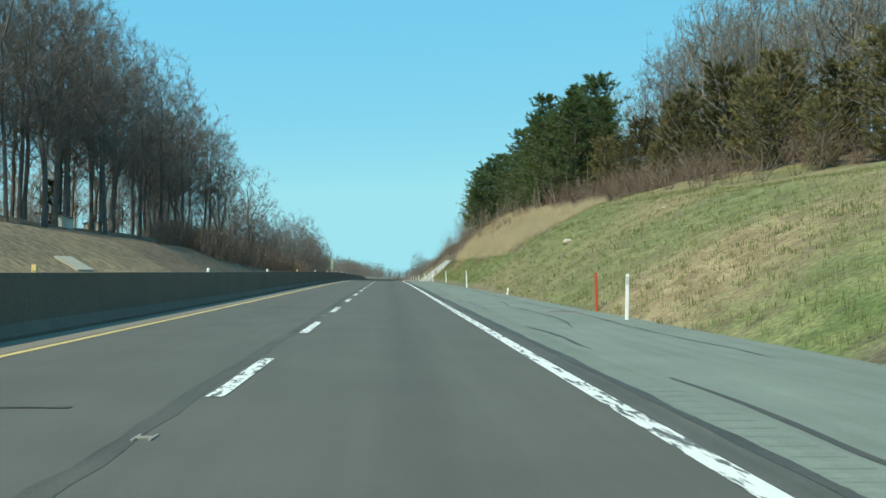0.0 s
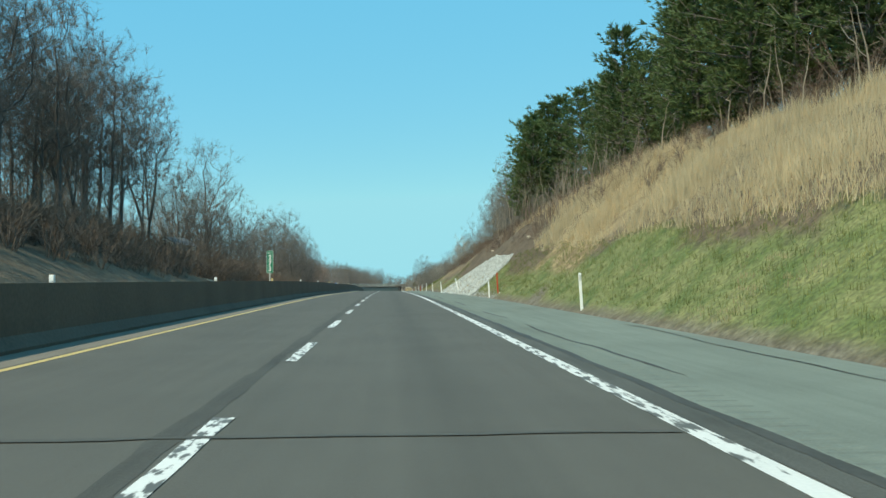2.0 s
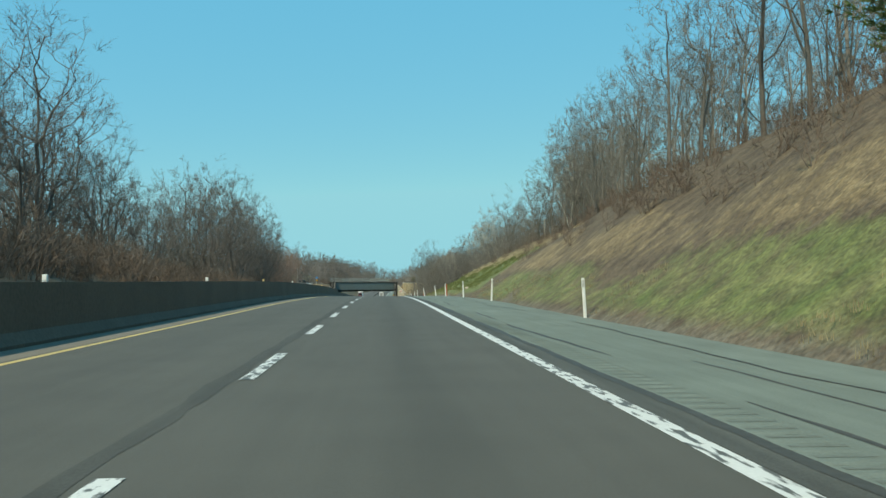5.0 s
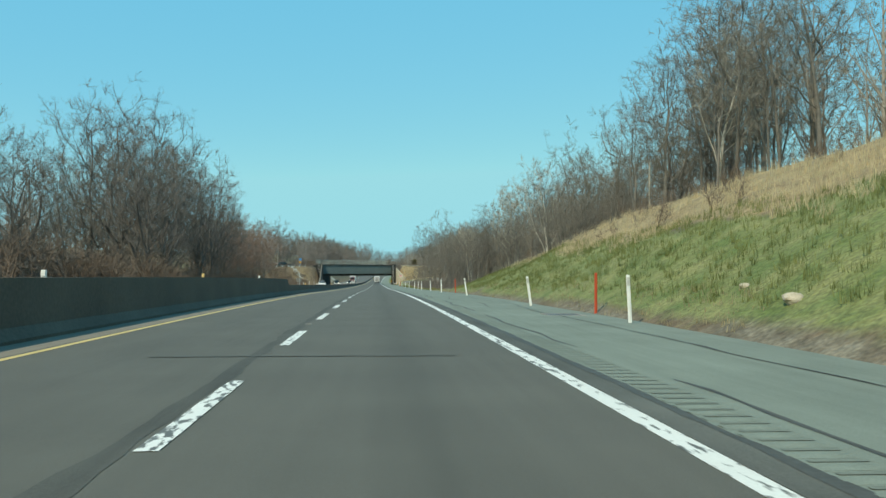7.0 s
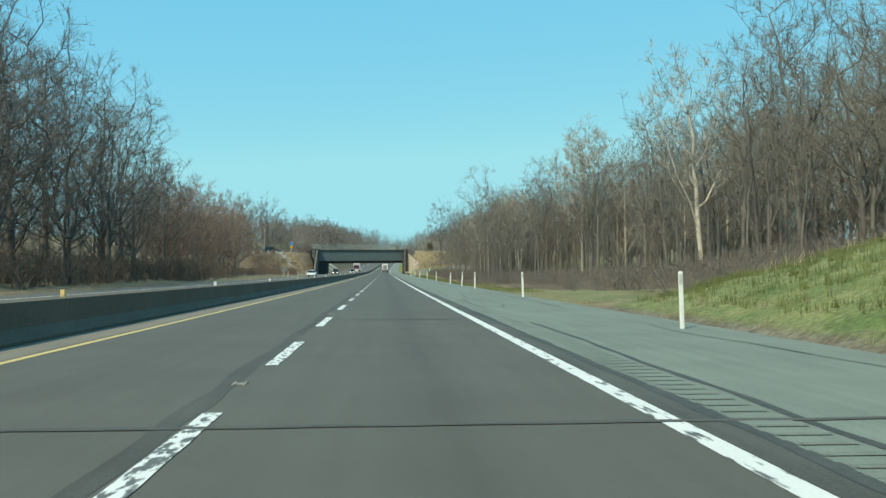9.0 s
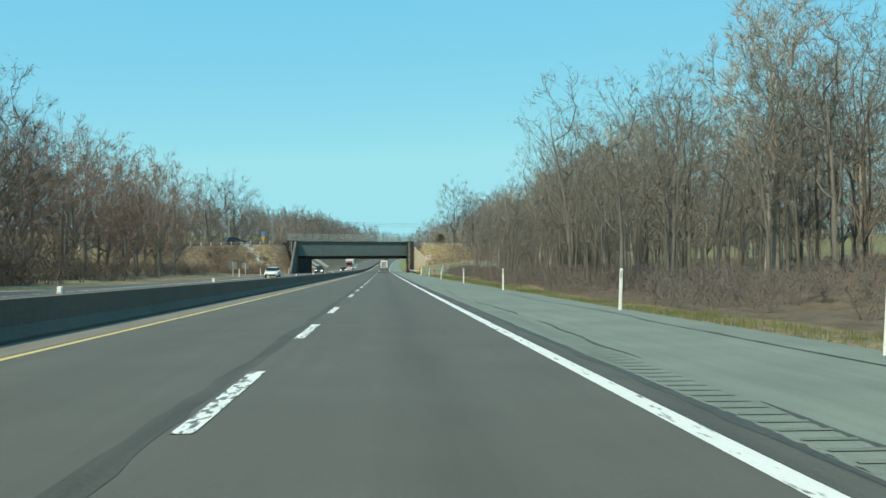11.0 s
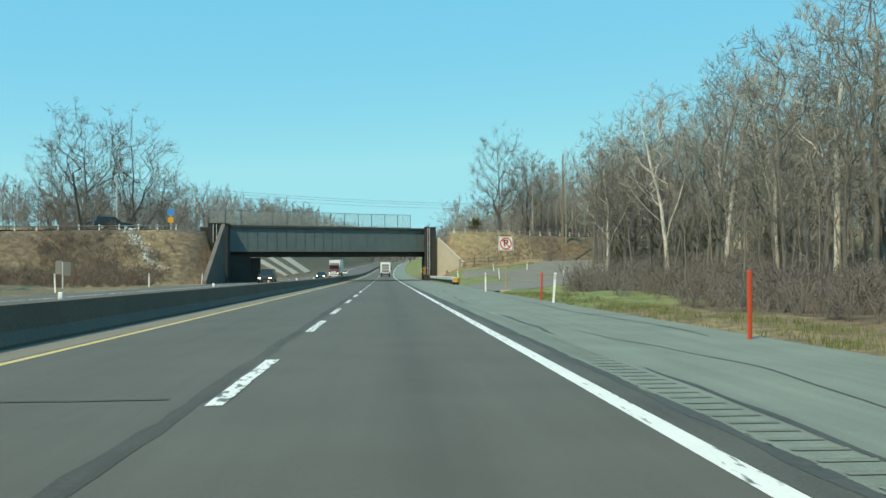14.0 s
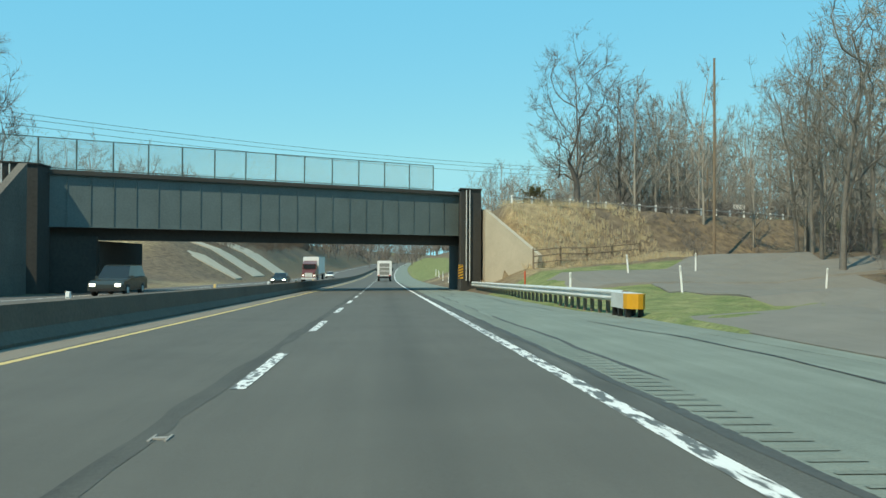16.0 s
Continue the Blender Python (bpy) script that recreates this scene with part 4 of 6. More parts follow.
tall = [grown("tall_tree", *bare_tree(s, 32 + 2 * (s % 3), 0.29, 0.24, 6.6, 220, 5, 6, 0.03, 0.025, 1.0, 0.45, 1 + s % 2), M["bark_dark"], M["twig"]) for s in (1, 2, 3, 4)]
open_ = [grown("spreading_tree", *bare_tree(s, 23 + (s % 3), 0.40, 0.16, 7.4, 230, 5, 6, 0.04, 0.020, 1.0, 0.5, 3), M["bark_dark"], M["twig"]) for s in (11, 12, 13)]
slim = [grown("woodland_tree", *bare_tree(s, 17 + (s % 4), 0.14 + 0.03 * (s % 3), 0.24, 4.0, 110, 4, 6, 0.07, 0.0165, 1.0, 0.4, 1 + s % 2), M["bark"], M["twig_tan"]) for s in (21, 22, 23, 24, 25)]
pale = [grown("pale_barked_tree", *bare_tree(s, 17 + (s % 3), 0.20, 0.34, 4.2, 130, 5, 6, 0.09, 0.020, 1.0, 0.4, 2), M["bark_pale"], M["twig_pale"]) for s in (31, 32)]
reddish = [grown("budding_tree", *bare_tree(s, 13, 0.16, 0.16, 4.2, 140, 4, 6, 0.03, 0.020, 1.0, 0.4, 2), M["bark"], M["twig_red"]) for s in (41, 42)]
sapling = [grown("sapling", *bare_tree(s, 7 + (s % 3), 0.045, 0.2, 1.5, 26, 3, 4, 0.08, 0.008, 1.0, 0.3), M["twig_tan"], M["twig_tan"]) for s in (51, 52, 53)]
bank_sapling = [grown("sapling", *bare_tree(s, 6 + (s % 3), 0.06, 0.3, 1.1, 16, 2, 3, 0.12, 0.009, 1.0, 0.3), M["twig_dun"], M["twig_tan"]) for s in (54, 55, 56)]
pines = [grown("pine_tree", *pine_tree(s, 18 + (s % 3), 0.24, 5.4, 19, 7, 7, 0.10, 0.02, 11, 0.82), M["bark"], M["pine"]) for s in (71, 72, 73)]
cedars = [grown("cedar_tree", *pine_tree(s, 9, 0.16, 3.6, 14, 7, 5, 0.02, -0.35, 14, 0.62), M["bark"], M["cedar"]) for s in (81, 82, 83)]


def far_tree(seed, k=1.0):
    """A coarse leafless tree for deep woods: limbs that fan out to a rounded crown of fine twigs."""
    rng, b = random.Random(seed), Build()
    H = 18.0
    b.spike(Vector((0, 0, -0.5)), Vector((rng.uniform(-0.6, 0.6), rng.uniform(-0.6, 0.6), H * 0.86)), 0.2)
    mid, rx, rz = Vector((0, 0, H * 0.6)), H * rng.uniform(0.2, 0.26), H * 0.4
    for i in range(14):
        az, up = i * 2.4 + rng.random(), rng.uniform(-0.75, 1.0)
        flat = math.sqrt(max(0.05, 1 - up * up)) * rng.uniform(0.75, 1.0)
        e = mid + Vector((math.cos(az) * rx * flat, math.sin(az) * rx * flat, up * rz * rng.uniform(0.85, 1.0)))
        p = Vector((0, 0, max(H * 0.12, min(H * 0.72, e.z - 1.3 * rx * flat - 1.5))))
        b.spike(p, e, 0.07 * k)
        for _ in range(4):
            q = p.lerp(e, rng.uniform(0.35, 1.0))
            out = ((q - mid).normalized() + vec(rng, 0.9) + Vector((0, 0, 0.2))).normalized()
            e2 = q + out * rng.uniform(1.2, 2.4)
            b.blade(q, e2, 0.034 * k, rng)
            for _ in range(5 if k > 2 else 12):
                q2 = q.lerp(e2, rng.uniform(0.1, 1.0))
                b.blade(q2, q2 + (out + vec(rng, 1.0)).normalized() * rng.uniform(0.5, 1.2), 0.023 * k, rng)
    return np.array([tuple(v) for v in b.v]), np.array(b.f)


def joined(name, pieces, material, label, category):
    """Many small triangle meshes in one object."""
    vs, fs, k = [], [], 0
    for v, f in pieces:
        vs.append(v)
        fs.append(f + k)
        k += len(v)
    v, f = np.concatenate(vs).astype("f"), np.concatenate(fs).astype("i")
    me = bpy.data.meshes.new(name)
    me.vertices.add(len(v))
    me.vertices.foreach_set("co", v.ravel())
    me.loops.add(f.size)
    me.loops.foreach_set("vertex_index", f.ravel())
    me.polygons.add(len(f))
    me.polygons.foreach_set("loop_start", np.arange(0, f.size, 3, dtype="i"))
    me.materials.append(material)
    me.update(calc_edges=True)
    me.validate()
    return tagged(new(name, me), label, category, kind="stuff")


NEARER = [far_tree(s, 1.0) for s in (61, 62, 63, 64)]
FAR = [far_tree(s, 2.4) for s in (65, 66, 67)]


def woods(name, areas, material, label, seed, protos):
    """Deep woods: areas of (x range, y range, count, least and greatest scale)."""
    rng, pieces = random.Random(seed), []
    for xs, ys, count, s0, s1 in areas:
        for _ in range(count):
            x, y = rng.uniform(*xs), rng.uniform(*ys)
            x += bend(y)
            a, s = rng.uniform(0, 6.28), rng.uniform(s0, s1)
            v, f = rng.choice(protos)
            c, d = math.cos(a) * s, math.sin(a) * s
            pieces.append((np.stack([v[:, 0] * c - v[:, 1] * d + x, v[:, 0] * d + v[:, 1] * c + y, v[:, 2] * s + ground_z(x, y, False)], 1), f))
    return joined(name, pieces, material, label, "woods")


def scatter(protos, xs, ys, count, gap, label, s0=0.8, s1=1.15, group="", keep=lambda x, y: True, seed=0):
    """Trees strewn over a stretch of the plan, no two closer than the gap."""
    rng, placed, tries = random.Random(seed), [], 0
    while len(placed) < count and tries < count * 40:
        tries += 1
        x, y = rng.uniform(*xs), rng.uniform(*ys)
        if any((x - a) ** 2 + (y - b) ** 2 < gap * gap for a, b in placed) or not keep(x, y):
            continue
        placed.append((x, y))
        plant(rng.choice(protos), x + bend(y), y, rng.uniform(s0, s1), rng.uniform(0, 360), label, "tree", group, tilt=rng.uniform(-3, 3))


TALL = "tall leafless tree with a straight grey-brown trunk in the woods"
WOODS = "slim leafless woodland tree with brown twigs"
SPREAD = "spreading leafless tree with dark limbs across the highway"
scatter(tall, (-58, -39), (98, 224), 56, 3.6, TALL, 0.85, 1.12, "tall woods across the highway", seed=1)
for x, y, s, r in ((-43.5, 274, 1.42, 20), (-47, 262, 1.0, 80), (-41, 264, 0.9, 61), (-46, 285, 1.05, 17), (-51, 272, 1.15, 133), (-38, 284, 0.75, 201), (-52, 296, 1.05, 275), (-38, 303, 0.8, 325), (-41, 290, 0.85, 140), (-46, 300, 0.9, 200), (-43, 378, 1.3, 10), (-47, 366, 1.3, 120), (-41, 390, 1.22, 250), (-50, 384, 1.25, 310), (-43, 402, 0.95, 70), (-48, 345, 0.9, 100), (-44, 330, 0.85, 220), (-38, 352, 1.22, 33), (-37, 372, 1.3, 77), (-36, 395, 1.18, 180), (-39, 412, 1.0, 140), (-52, 400, 1.1, 200), (-37, 428, 0.85, 260)):
    plant(open_[int(r) % 3], x, y, s, r, SPREAD, "tree", "trees across the highway")
for x, y, s, r in ((-30, 338, 0.8, 31), (-31.5, 352, 0.9, 95), (-29.2, 366, 0.84, 150), (-33, 360, 0.9, 211), (-30.5, 381, 0.85, 290), (-32, 395, 0.78, 340), (-33.5, 345, 0.86, 66)):
    plant(open_[r % 3], x, y, s, r, SPREAD, "tree", "trees across the highway")
scatter(slim, (-60, -37), (340, 440), 26, 4.0, WOODS, 0.7, 1.0, "woods across the highway", seed=5)
scatter(reddish, (-48, -33), (425, 508), 28, 3.0, "leafless tree with reddish budding twigs", 1.0, 1.6, "budding trees", seed=6)
for x, y, s, r in ((-45.6, 569, 1.15, 40), (-41, 577, 1.05, 90), (-50, 580, 0.8, 150), (-37, 583, 0.7, 200), (-56, 586, 0.8, 10)):
    plant(open_[int(r) % 3], x, y, s, r, "spreading leafless tree beside the crossing road", "tree", "trees beyond the overpass")
scatter(pines, (18.5, 28), (112, 178), 28, 3.0, "dense green pine on the bank", 0.55, 0.85, "pines on the bank", keep=lambda x, y: x > (20.5 if y < 135 else 23.5), seed=9)
scatter(pines, (19, 32), (180, 200), 4, 3.2, "dense green pine on the bank", 0.6, 0.9, "pines on the bank", keep=lambda x, y: 17.5 + (y - 172) * 0.08 < x < 24, seed=10)
scatter(cedars, (24.5, 37), (58, 122), 34, 2.9, "dark olive cedar at the top of the bank", 0.38, 0.95, "cedars on the bank", keep=lambda x, y: noise.noise(Vector((x * 0.2, y * 0.12, 3))) > -0.15, seed=11)
scatter(slim, (34, 48), (56, 125), 26, 3.6, WOODS, 0.9, 1.25, "woods on the bank", seed=12)
scatter(slim, (15, 32), (172, 262), 36, 3.4, WOODS, 0.5, 0.85, "woods on the bank", keep=lambda x, y: x > 16 + (y - 172) * 0.08 and (y > 200 or x > 25), seed=13)
scatter(sapling, (12.5, 19), (176, 225), 18, 2.0, "thin leafless sapling on the brushy bank", 0.5, 0.95, "saplings on the bank", seed=14)
scatter(slim, (30, 41), (288, 325), 12, 2.8, WOODS, 1.05, 1.35, "woods behind the bank", seed=63)
scatter(tall, (33, 46), (290, 330), 3, 4.0, TALL, 0.6, 0.8, "woods behind the bank", seed=64)
scatter(bank_sapling, (12.8, 20.5), (132, 176), 90, 0.6, "thin pale leafless sapling on the brushy bank", 0.3, 0.8, "saplings on the bank", seed=44)
scatter(bank_sapling, (17, 22), (100, 134), 12, 0.8, "thin pale leafless sapling on the brushy bank", 0.4, 0.8, "saplings on the bank", seed=45)
scatter(slim, (27, 45), (286, 345), 22, 3.6, WOODS, 0.8, 1.2, "woods behind the bank", seed=15)
scatter(slim, (28, 44), (345, 412), 44, 2.7, WOODS, 0.75, 1.15, "woods beside the highway", keep=lambda x, y: x > 29.5 or y < 352, seed=17)
scatter(slim, (16, 36), (412, 545), 70, 2.8, WOODS, 0.65, 1.02, "woods beside the highway", keep=lambda x, y: x > 16 + max(0, y - 425) * 0.19, seed=16)
for x, y, s, r, t in ((32.0, 414, 1.3, 0, 3), (28.4, 359.7, 1.1, 51, -6), (32.9, 415.5, 1.25, 91, -3), (30.5, 412.5, 1.1, 40, 1), (26.1, 478, 0.95, 130, 5), (28.6, 458, 0.9, 170, -6), (27.8, 468, 1.0, 210, 8), (29.5, 492, 1.05, 12, 3), (31, 503, 1.0, 73, -4), (32, 515, 1.1, 144, 2), (26.5, 536, 0.95, 250, -3), (27.5, 518, 1.0, 290, 2), (25, 440, 0.8, 330, 5), (22, 420, 0.8, 20, -4), (45, 94, 1.25, 60, 2), (31, 300, 0.9, 100, 3)):
    plant(pale[int(r) % 2], x, y, s, r, "pale-barked leafless tree at the edge of the woods", "tree", "pale trees", tilt=t)
scatter(slim, (12.5, 24), (428, 486), 20, 2.6, WOODS, 0.42, 0.68, "woods beside the highway", seed=61)
scatter(slim, (20, 30), (318, 348), 12, 2.6, WOODS, 0.5, 0.95, "woods beside the highway", seed=71)
scatter(sapling, (10.5, 18), (412, 488), 60, 1.4, "thin leafless sapling at the edge of the woods", 0.5, 1.0, "saplings at the wood's edge", seed=18)
scatter(slim, (13.5, 20), (388, 416), 12, 2.2, WOODS, 0.4, 0.75, "woods beside the highway", seed=72)
scatter(sapling, (20, 29), (345, 412), 34, 1.6, "thin leafless sapling at the edge of the woods", 0.4, 0.8, "saplings at the wood's edge", seed=19)
for x, y, s, r in ((20.9, 588, 0.8, 30), (27, 593, 0.7, 110), (31, 600, 0.75, 200)):
    plant(open_[int(r) % 3], x, y, s, r, "spreading leafless tree beside the crossing road", "tree", "trees beyond the overpass")
for x, y, sc, r in ((26.5, 537, 1.05, 12), (27.3, 537.5, 0.95, 164), (29.5, 529, 1.1, 64), (31, 543, 1.0, 131), (34, 522, 1.1, 218), (28.5, 550, 0.95, 290), (33, 535, 1.1, 330), (36, 548, 1.0, 40), (30.5, 556, 0.9, 80), (32, 560, 1.0, 23), (35, 557, 1.1, 145), (38, 563, 1.0, 99), (34, 566, 0.9, 201), (40, 554, 1.1, 260), (37, 570, 0.95, 312)):
    plant(slim[int(r) % 4], x, y, sc, r, WOODS, "tree", "woods beside the access track", tilt=(r % 7) - 3)
for x, y, sc, r in ((19.6, 186.5, 0.85, 40), (22.5, 190, 0.95, 130), (18.2, 183, 0.62, 250)):
    plant(pines[r % 3], x, y, sc, r, "dense green pine on the bank", "tree", "pines on the bank")
for x, y, sc, r in ((36, 119, 0.72, 40), (33.5, 109, 0.62, 80), (40, 110, 0.85, 10), (38, 96, 0.7, 150), (42, 86, 0.8, 220)):
    plant(open_[r % 3], x, y, sc, r, "round-crowned leafless tree behind the cedars", "tree", "woods on the bank")
for x, y, sc, r in ((33, 508, 0.5, 10), (36, 527, 0.65, 80), (31.5, 548, 0.4, 160), (39, 541, 0.7, 220), (34, 474, 0.5, 300)):
    plant(cedars[r % 3], x, y, sc, r, "dark evergreen in the shade of the bare woods", "tree", "evergreens in the woods")
for x, y, sc, r in ((27.8, 533, 0.62, 30), (29.5, 526, 0.7, 121), (31.5, 541, 0.66, 212)):
    plant(open_[r % 3], x, y, sc, r, "leafless tree with several limbs at the track's edge", "tree", "woods beside the access track")
plant(cedars[0], -50, 140, 0.75, 0, "small dark cedar among tall bare trunks", "tree")
plant(cedars[1], 17, 592, 0.6, 0, "small green conifer beside the crossing road", "tree")
woods("deep_woods", [((-100, -60), (90, 260), 60, 1.2, 1.75), ((-56, -42), (140, 250), 26, 0.6, 0.95), ((-62, -48), (205, 300), 46, 0.65, 1.0), ((-90, -52), (260, 330), 36, 0.9, 1.3), ((-95, -46), (325, 450), 85, 0.75, 1.25), ((-110, -50), (440, 520), 30, 0.6, 0.9), ((-120, -36), (600, 760), 170, 0.5, 0.85)], M["twig"], "leafless woods standing across the highway", 31, NEARER)
woods("hillside_woods", [((34, 90), (40, 140), 120, 0.8, 1.3), ((26, 70), (130, 270), 105, 0.7, 1.05), ((36, 80), (285, 345), 42, 0.9, 1.25), ((32, 64), (345, 430), 150, 0.75, 1.15), ((30, 65), (430, 490), 100, 0.75, 1.15), ((31, 70), (490, 585), 150, 0.7, 1.15), ((14, 90), (586, 650), 130, 0.55, 0.9), ((26, 60), (588, 635), 70, 0.7, 1.1), ((24, 60), (650, 700), 30, 0.6, 0.9)], M["twig_tan"], "leafless woods on and behind the bank", 32, NEARER)
woods("distant_woods", [((-150, -32), (700, 900), 130, 0.7, 1.05), ((-60, -31), (700, 860), 60, 0.6, 0.9), ((-64, -26), (820, 1150), 130, 0.9, 1.3), ((16, 140), (680, 900), 110, 0.6, 0.95), ((-150, 220), (900, 1150), 150, 0.8, 1.2), ((-70, 60), (1190, 1300), 90, 1.1, 1.6)], M["twig"], "distant leafless woods on the hills", 33, FAR)


# ---- brush and grass ----
def spikes(rng, n, p, spread, h0, h1, r, lean):
    """A tuft of n blades rising from p, as arrays."""
    vs, fs = [], []
    for i in range(n):
        a, q = rng.uniform(0, 6.283), spread * math.sqrt(rng.random())
        bx, by = p[0] + q * math.cos(a), p[1] + q * math.sin(a)
        h = rng.uniform(h0, h1)
        a2, l = rng.uniform(0, 6.283), lean * h * rng.random()
        k = len(vs)
        vs.append((bx + r * math.cos(a), by + r * math.sin(a), p[2] - 0.05))
        vs.append((bx - r * math.cos(a), by - r * math.sin(a), p[2] - 0.05))
        vs.append((bx + l * math.cos(a2), by + l * math.sin(a2), p[2] + h))
        fs.append((k, k + 1, k + 2))
    return vs, fs


def shrub(seed, h=2.0):
    """A leafless shrub: stems with side twigs."""
    rng, b = random.Random(seed), Build()
    for _ in range(7):
        a = rng.uniform(0, 6.283)
        p = Vector((0.25 * math.cos(a) * rng.random(), 0.25 * math.sin(a) * rng.random(), -0.1))
        e = p + Vector((math.cos(a) * rng.uniform(0.1, 0.75), math.sin(a) * rng.uniform(0.1, 0.75), 1)).normalized() * h * rng.uniform(0.6, 1.1)
        b.spike(p, e, 0.02)
        for _ in range(4):
            q = p.lerp(e, rng.uniform(0.2, 0.95))
            e2 = q + ((e - p).normalized() + vec(rng, 0.8)).normalized() * h * rng.uniform(0.25, 0.5)
            b.blade(q, e2, 0.014, rng)
            for _ in range(5):
                q2 = q.lerp(e2, rng.random())
                b.blade(q2, q2 + ((e2 - q).normalized() + vec(rng, 0.9)).normalized() * h * rng.uniform(0.12, 0.3), 0.011, rng)
    return np.array([tuple(v) for v in b.v]), np.array(b.f)


SHRUBS = [shrub(s) for s in range(6)]


def brush(name, areas, material, label, seed, keep=lambda x, y: True):
    rng, pieces = random.Random(seed), []
    for xs, ys, count, s0, s1 in areas:
        for _ in range(count):
            x, y = rng.uniform(*xs), rng.uniform(*ys)
            l, r = track_edges(y)
            if not keep(x, y) or (495 < y < 575 and l - 1 < x < r + 1) or noise.noise(Vector((x * 0.15, y * 0.15, seed))) < -0.25:
                continue
            a, s = rng.uniform(0, 6.28), rng.uniform(s0, s1)
            v, f = rng.choice(SHRUBS)
            c, d = math.cos(a) * s, math.sin(a) * s
            pieces.append((np.stack([v[:, 0] * c - v[:, 1] * d + x, v[:, 0] * d + v[:, 1] * c + y, v[:, 2] * s + ground_z(x, y)], 1), f))
    return joined(name, pieces, material, label, "brush")


brush("roadside_brush", [((-36, -24), (130, 330), 850, 1.0, 2.3), ((-40, -26), (330, 440), 400, 0.9, 2.0), ((-42, -30), (425, 505), 130, 0.7, 1.4),
                         ((-45, -26.5), (540, 551), 50, 0.4, 0.8), ((-62, -25.5), (516, 541), 620, 0.5, 1.15), ((-50, -26), (535, 545), 200, 0.4, 0.8), ((-44, -30), (655, 860), 420, 0.9, 2.0)], M["brush"], "tangled leafless brown brush across the highway", 5)
brush("bank_brush", [((10.8, 24), (112, 235), 700, 0.3, 0.8), ((20, 30), (60, 122), 260, 0.6, 1.5), ((13, 26), (235, 315), 120, 0.3, 0.7)], M["brush"], "low brown brush on the bank", 6)
brush("woodland_edge_brush", [((12, 28), (316, 346), 300, 0.3, 0.9), ((13, 31), (345, 412), 420, 0.25, 0.8), ((10.3, 22), (378, 416), 300, 0.3, 0.9), ((10.2, 22), (412, 440), 330, 0.3, 0.85), ((10.2, 13), (440, 490), 150, 0.25, 0.6), ((11.0, 24), (436, 488), 330, 0.3, 0.75), ((11.2, 16), (460, 492), 230, 0.4, 0.9), ((26, 46), (500, 580), 420, 0.6, 1.5), ((13, 30), (572, 582), 60, 0.4, 0.8), ((16, 64), (590, 606), 170, 0.8, 1.8)], M["twig"], "tan leafless undergrowth at the edge of the woods", 7)


def meadow(name, areas, material, label, seed, keep=lambda x, y: True):
    """Tufts of grass: areas of (x range, y range, count, blades, spread, least height, greatest height, blade radius)."""
    rng, pieces = random.Random(seed), []
    for xs, ys, count, n, spread, h0, h1, r in areas:
        for _ in range(count):
            x, y = rng.uniform(*xs), rng.uniform(*ys)
            if not keep(x, y) or 0 < x < shoulder_edge(y) + 0.15:
                continue
            v, f = spikes(rng, n, (x, y, ground_z(x, y)), spread, h0, h1, r, 0.6)
            pieces.append((np.array(v), np.array(f)))
    return joined(name, pieces, material, label, "grass")


def clumped(s, t):
    return lambda x, y: noise.noise(Vector((x * 0.22, y * 0.22, s))) > t


meadow("tall_dry_grass", [((9.6, 17), (78, 128), 5200, 9, 0.4, 0.22, 0.7, 0.0085), ((13, 24), (130, 160), 1500, 9, 0.35, 0.25, 0.7, 0.0085), ((12.5, 19), (236, 318), 1500, 9, 0.3, 0.2, 0.5, 0.0085),
                          ((11, 24), (562, 577), 800, 12, 0.3, 0.3, 0.8, 0.016)], M["straw"], "tall pale dry grass on the bank", 3, clumped(2, -0.35))
meadow("straw_clumps", [((9.9, 18.5), (80, 132), 1500, 26, 0.22, 0.5, 1.25, 0.011), ((14, 24), (130, 158), 500, 22, 0.22, 0.45, 1.1, 0.011), ((11.5, 19), (240, 318), 500, 18, 0.22, 0.25, 0.6, 0.010)], M["straw"], "clumps of tall bleached straw standing on the bank", 13, clumped(9, -0.05))
meadow("dry_turf", [((6.6, 20), (18, 80), 1400, 12, 0.3, 0.05, 0.15, 0.008), ((6.5, 8.6), (80, 340), 2800, 14, 0.3, 0.04, 0.15, 0.008), ((6.5, 10.0), (340, 490), 700, 14, 0.3, 0.04, 0.16, 0.008)], M["dry"], "short dry grass along the verge", 4, clumped(5, 0.0))
meadow("green_turf", [((6.9, 20), (18, 80), 5000, 10, 0.3, 0.05, 0.17, 0.012), ((6.8, 10), (80, 176), 4600, 9, 0.25, 0.06, 0.18, 0.008), ((8, 14), (236, 315), 3000, 14, 0.22, 0.08, 0.28, 0.011),
                      ((6.6, 9.5), (336, 490), 2800, 12, 0.25, 0.06, 0.2, 0.011)], M["grass"], "green spring grass on the bank", 8, lambda x, y: not (138 < y < 173))


# ---- stones ----
def stone_mesh(seed, material):
    rng, b = random.Random(seed), Build()
    sx, sy, sz = rng.uniform(0.75, 1.3), rng.uniform(0.6, 1.0), rng.uniform(0.4, 0.7)
    b.box(-sx, -sy, -sz, sx, sy, sz)
    b.v = [tuple(Vector(v) + vec(rng, 0.42)) for v in b.v]
    b.f = [t for f in b.f for t in ((f[0], f[1], f[2]), (f[0], f[2], f[3]))]
    return b.mesh("stone", material)


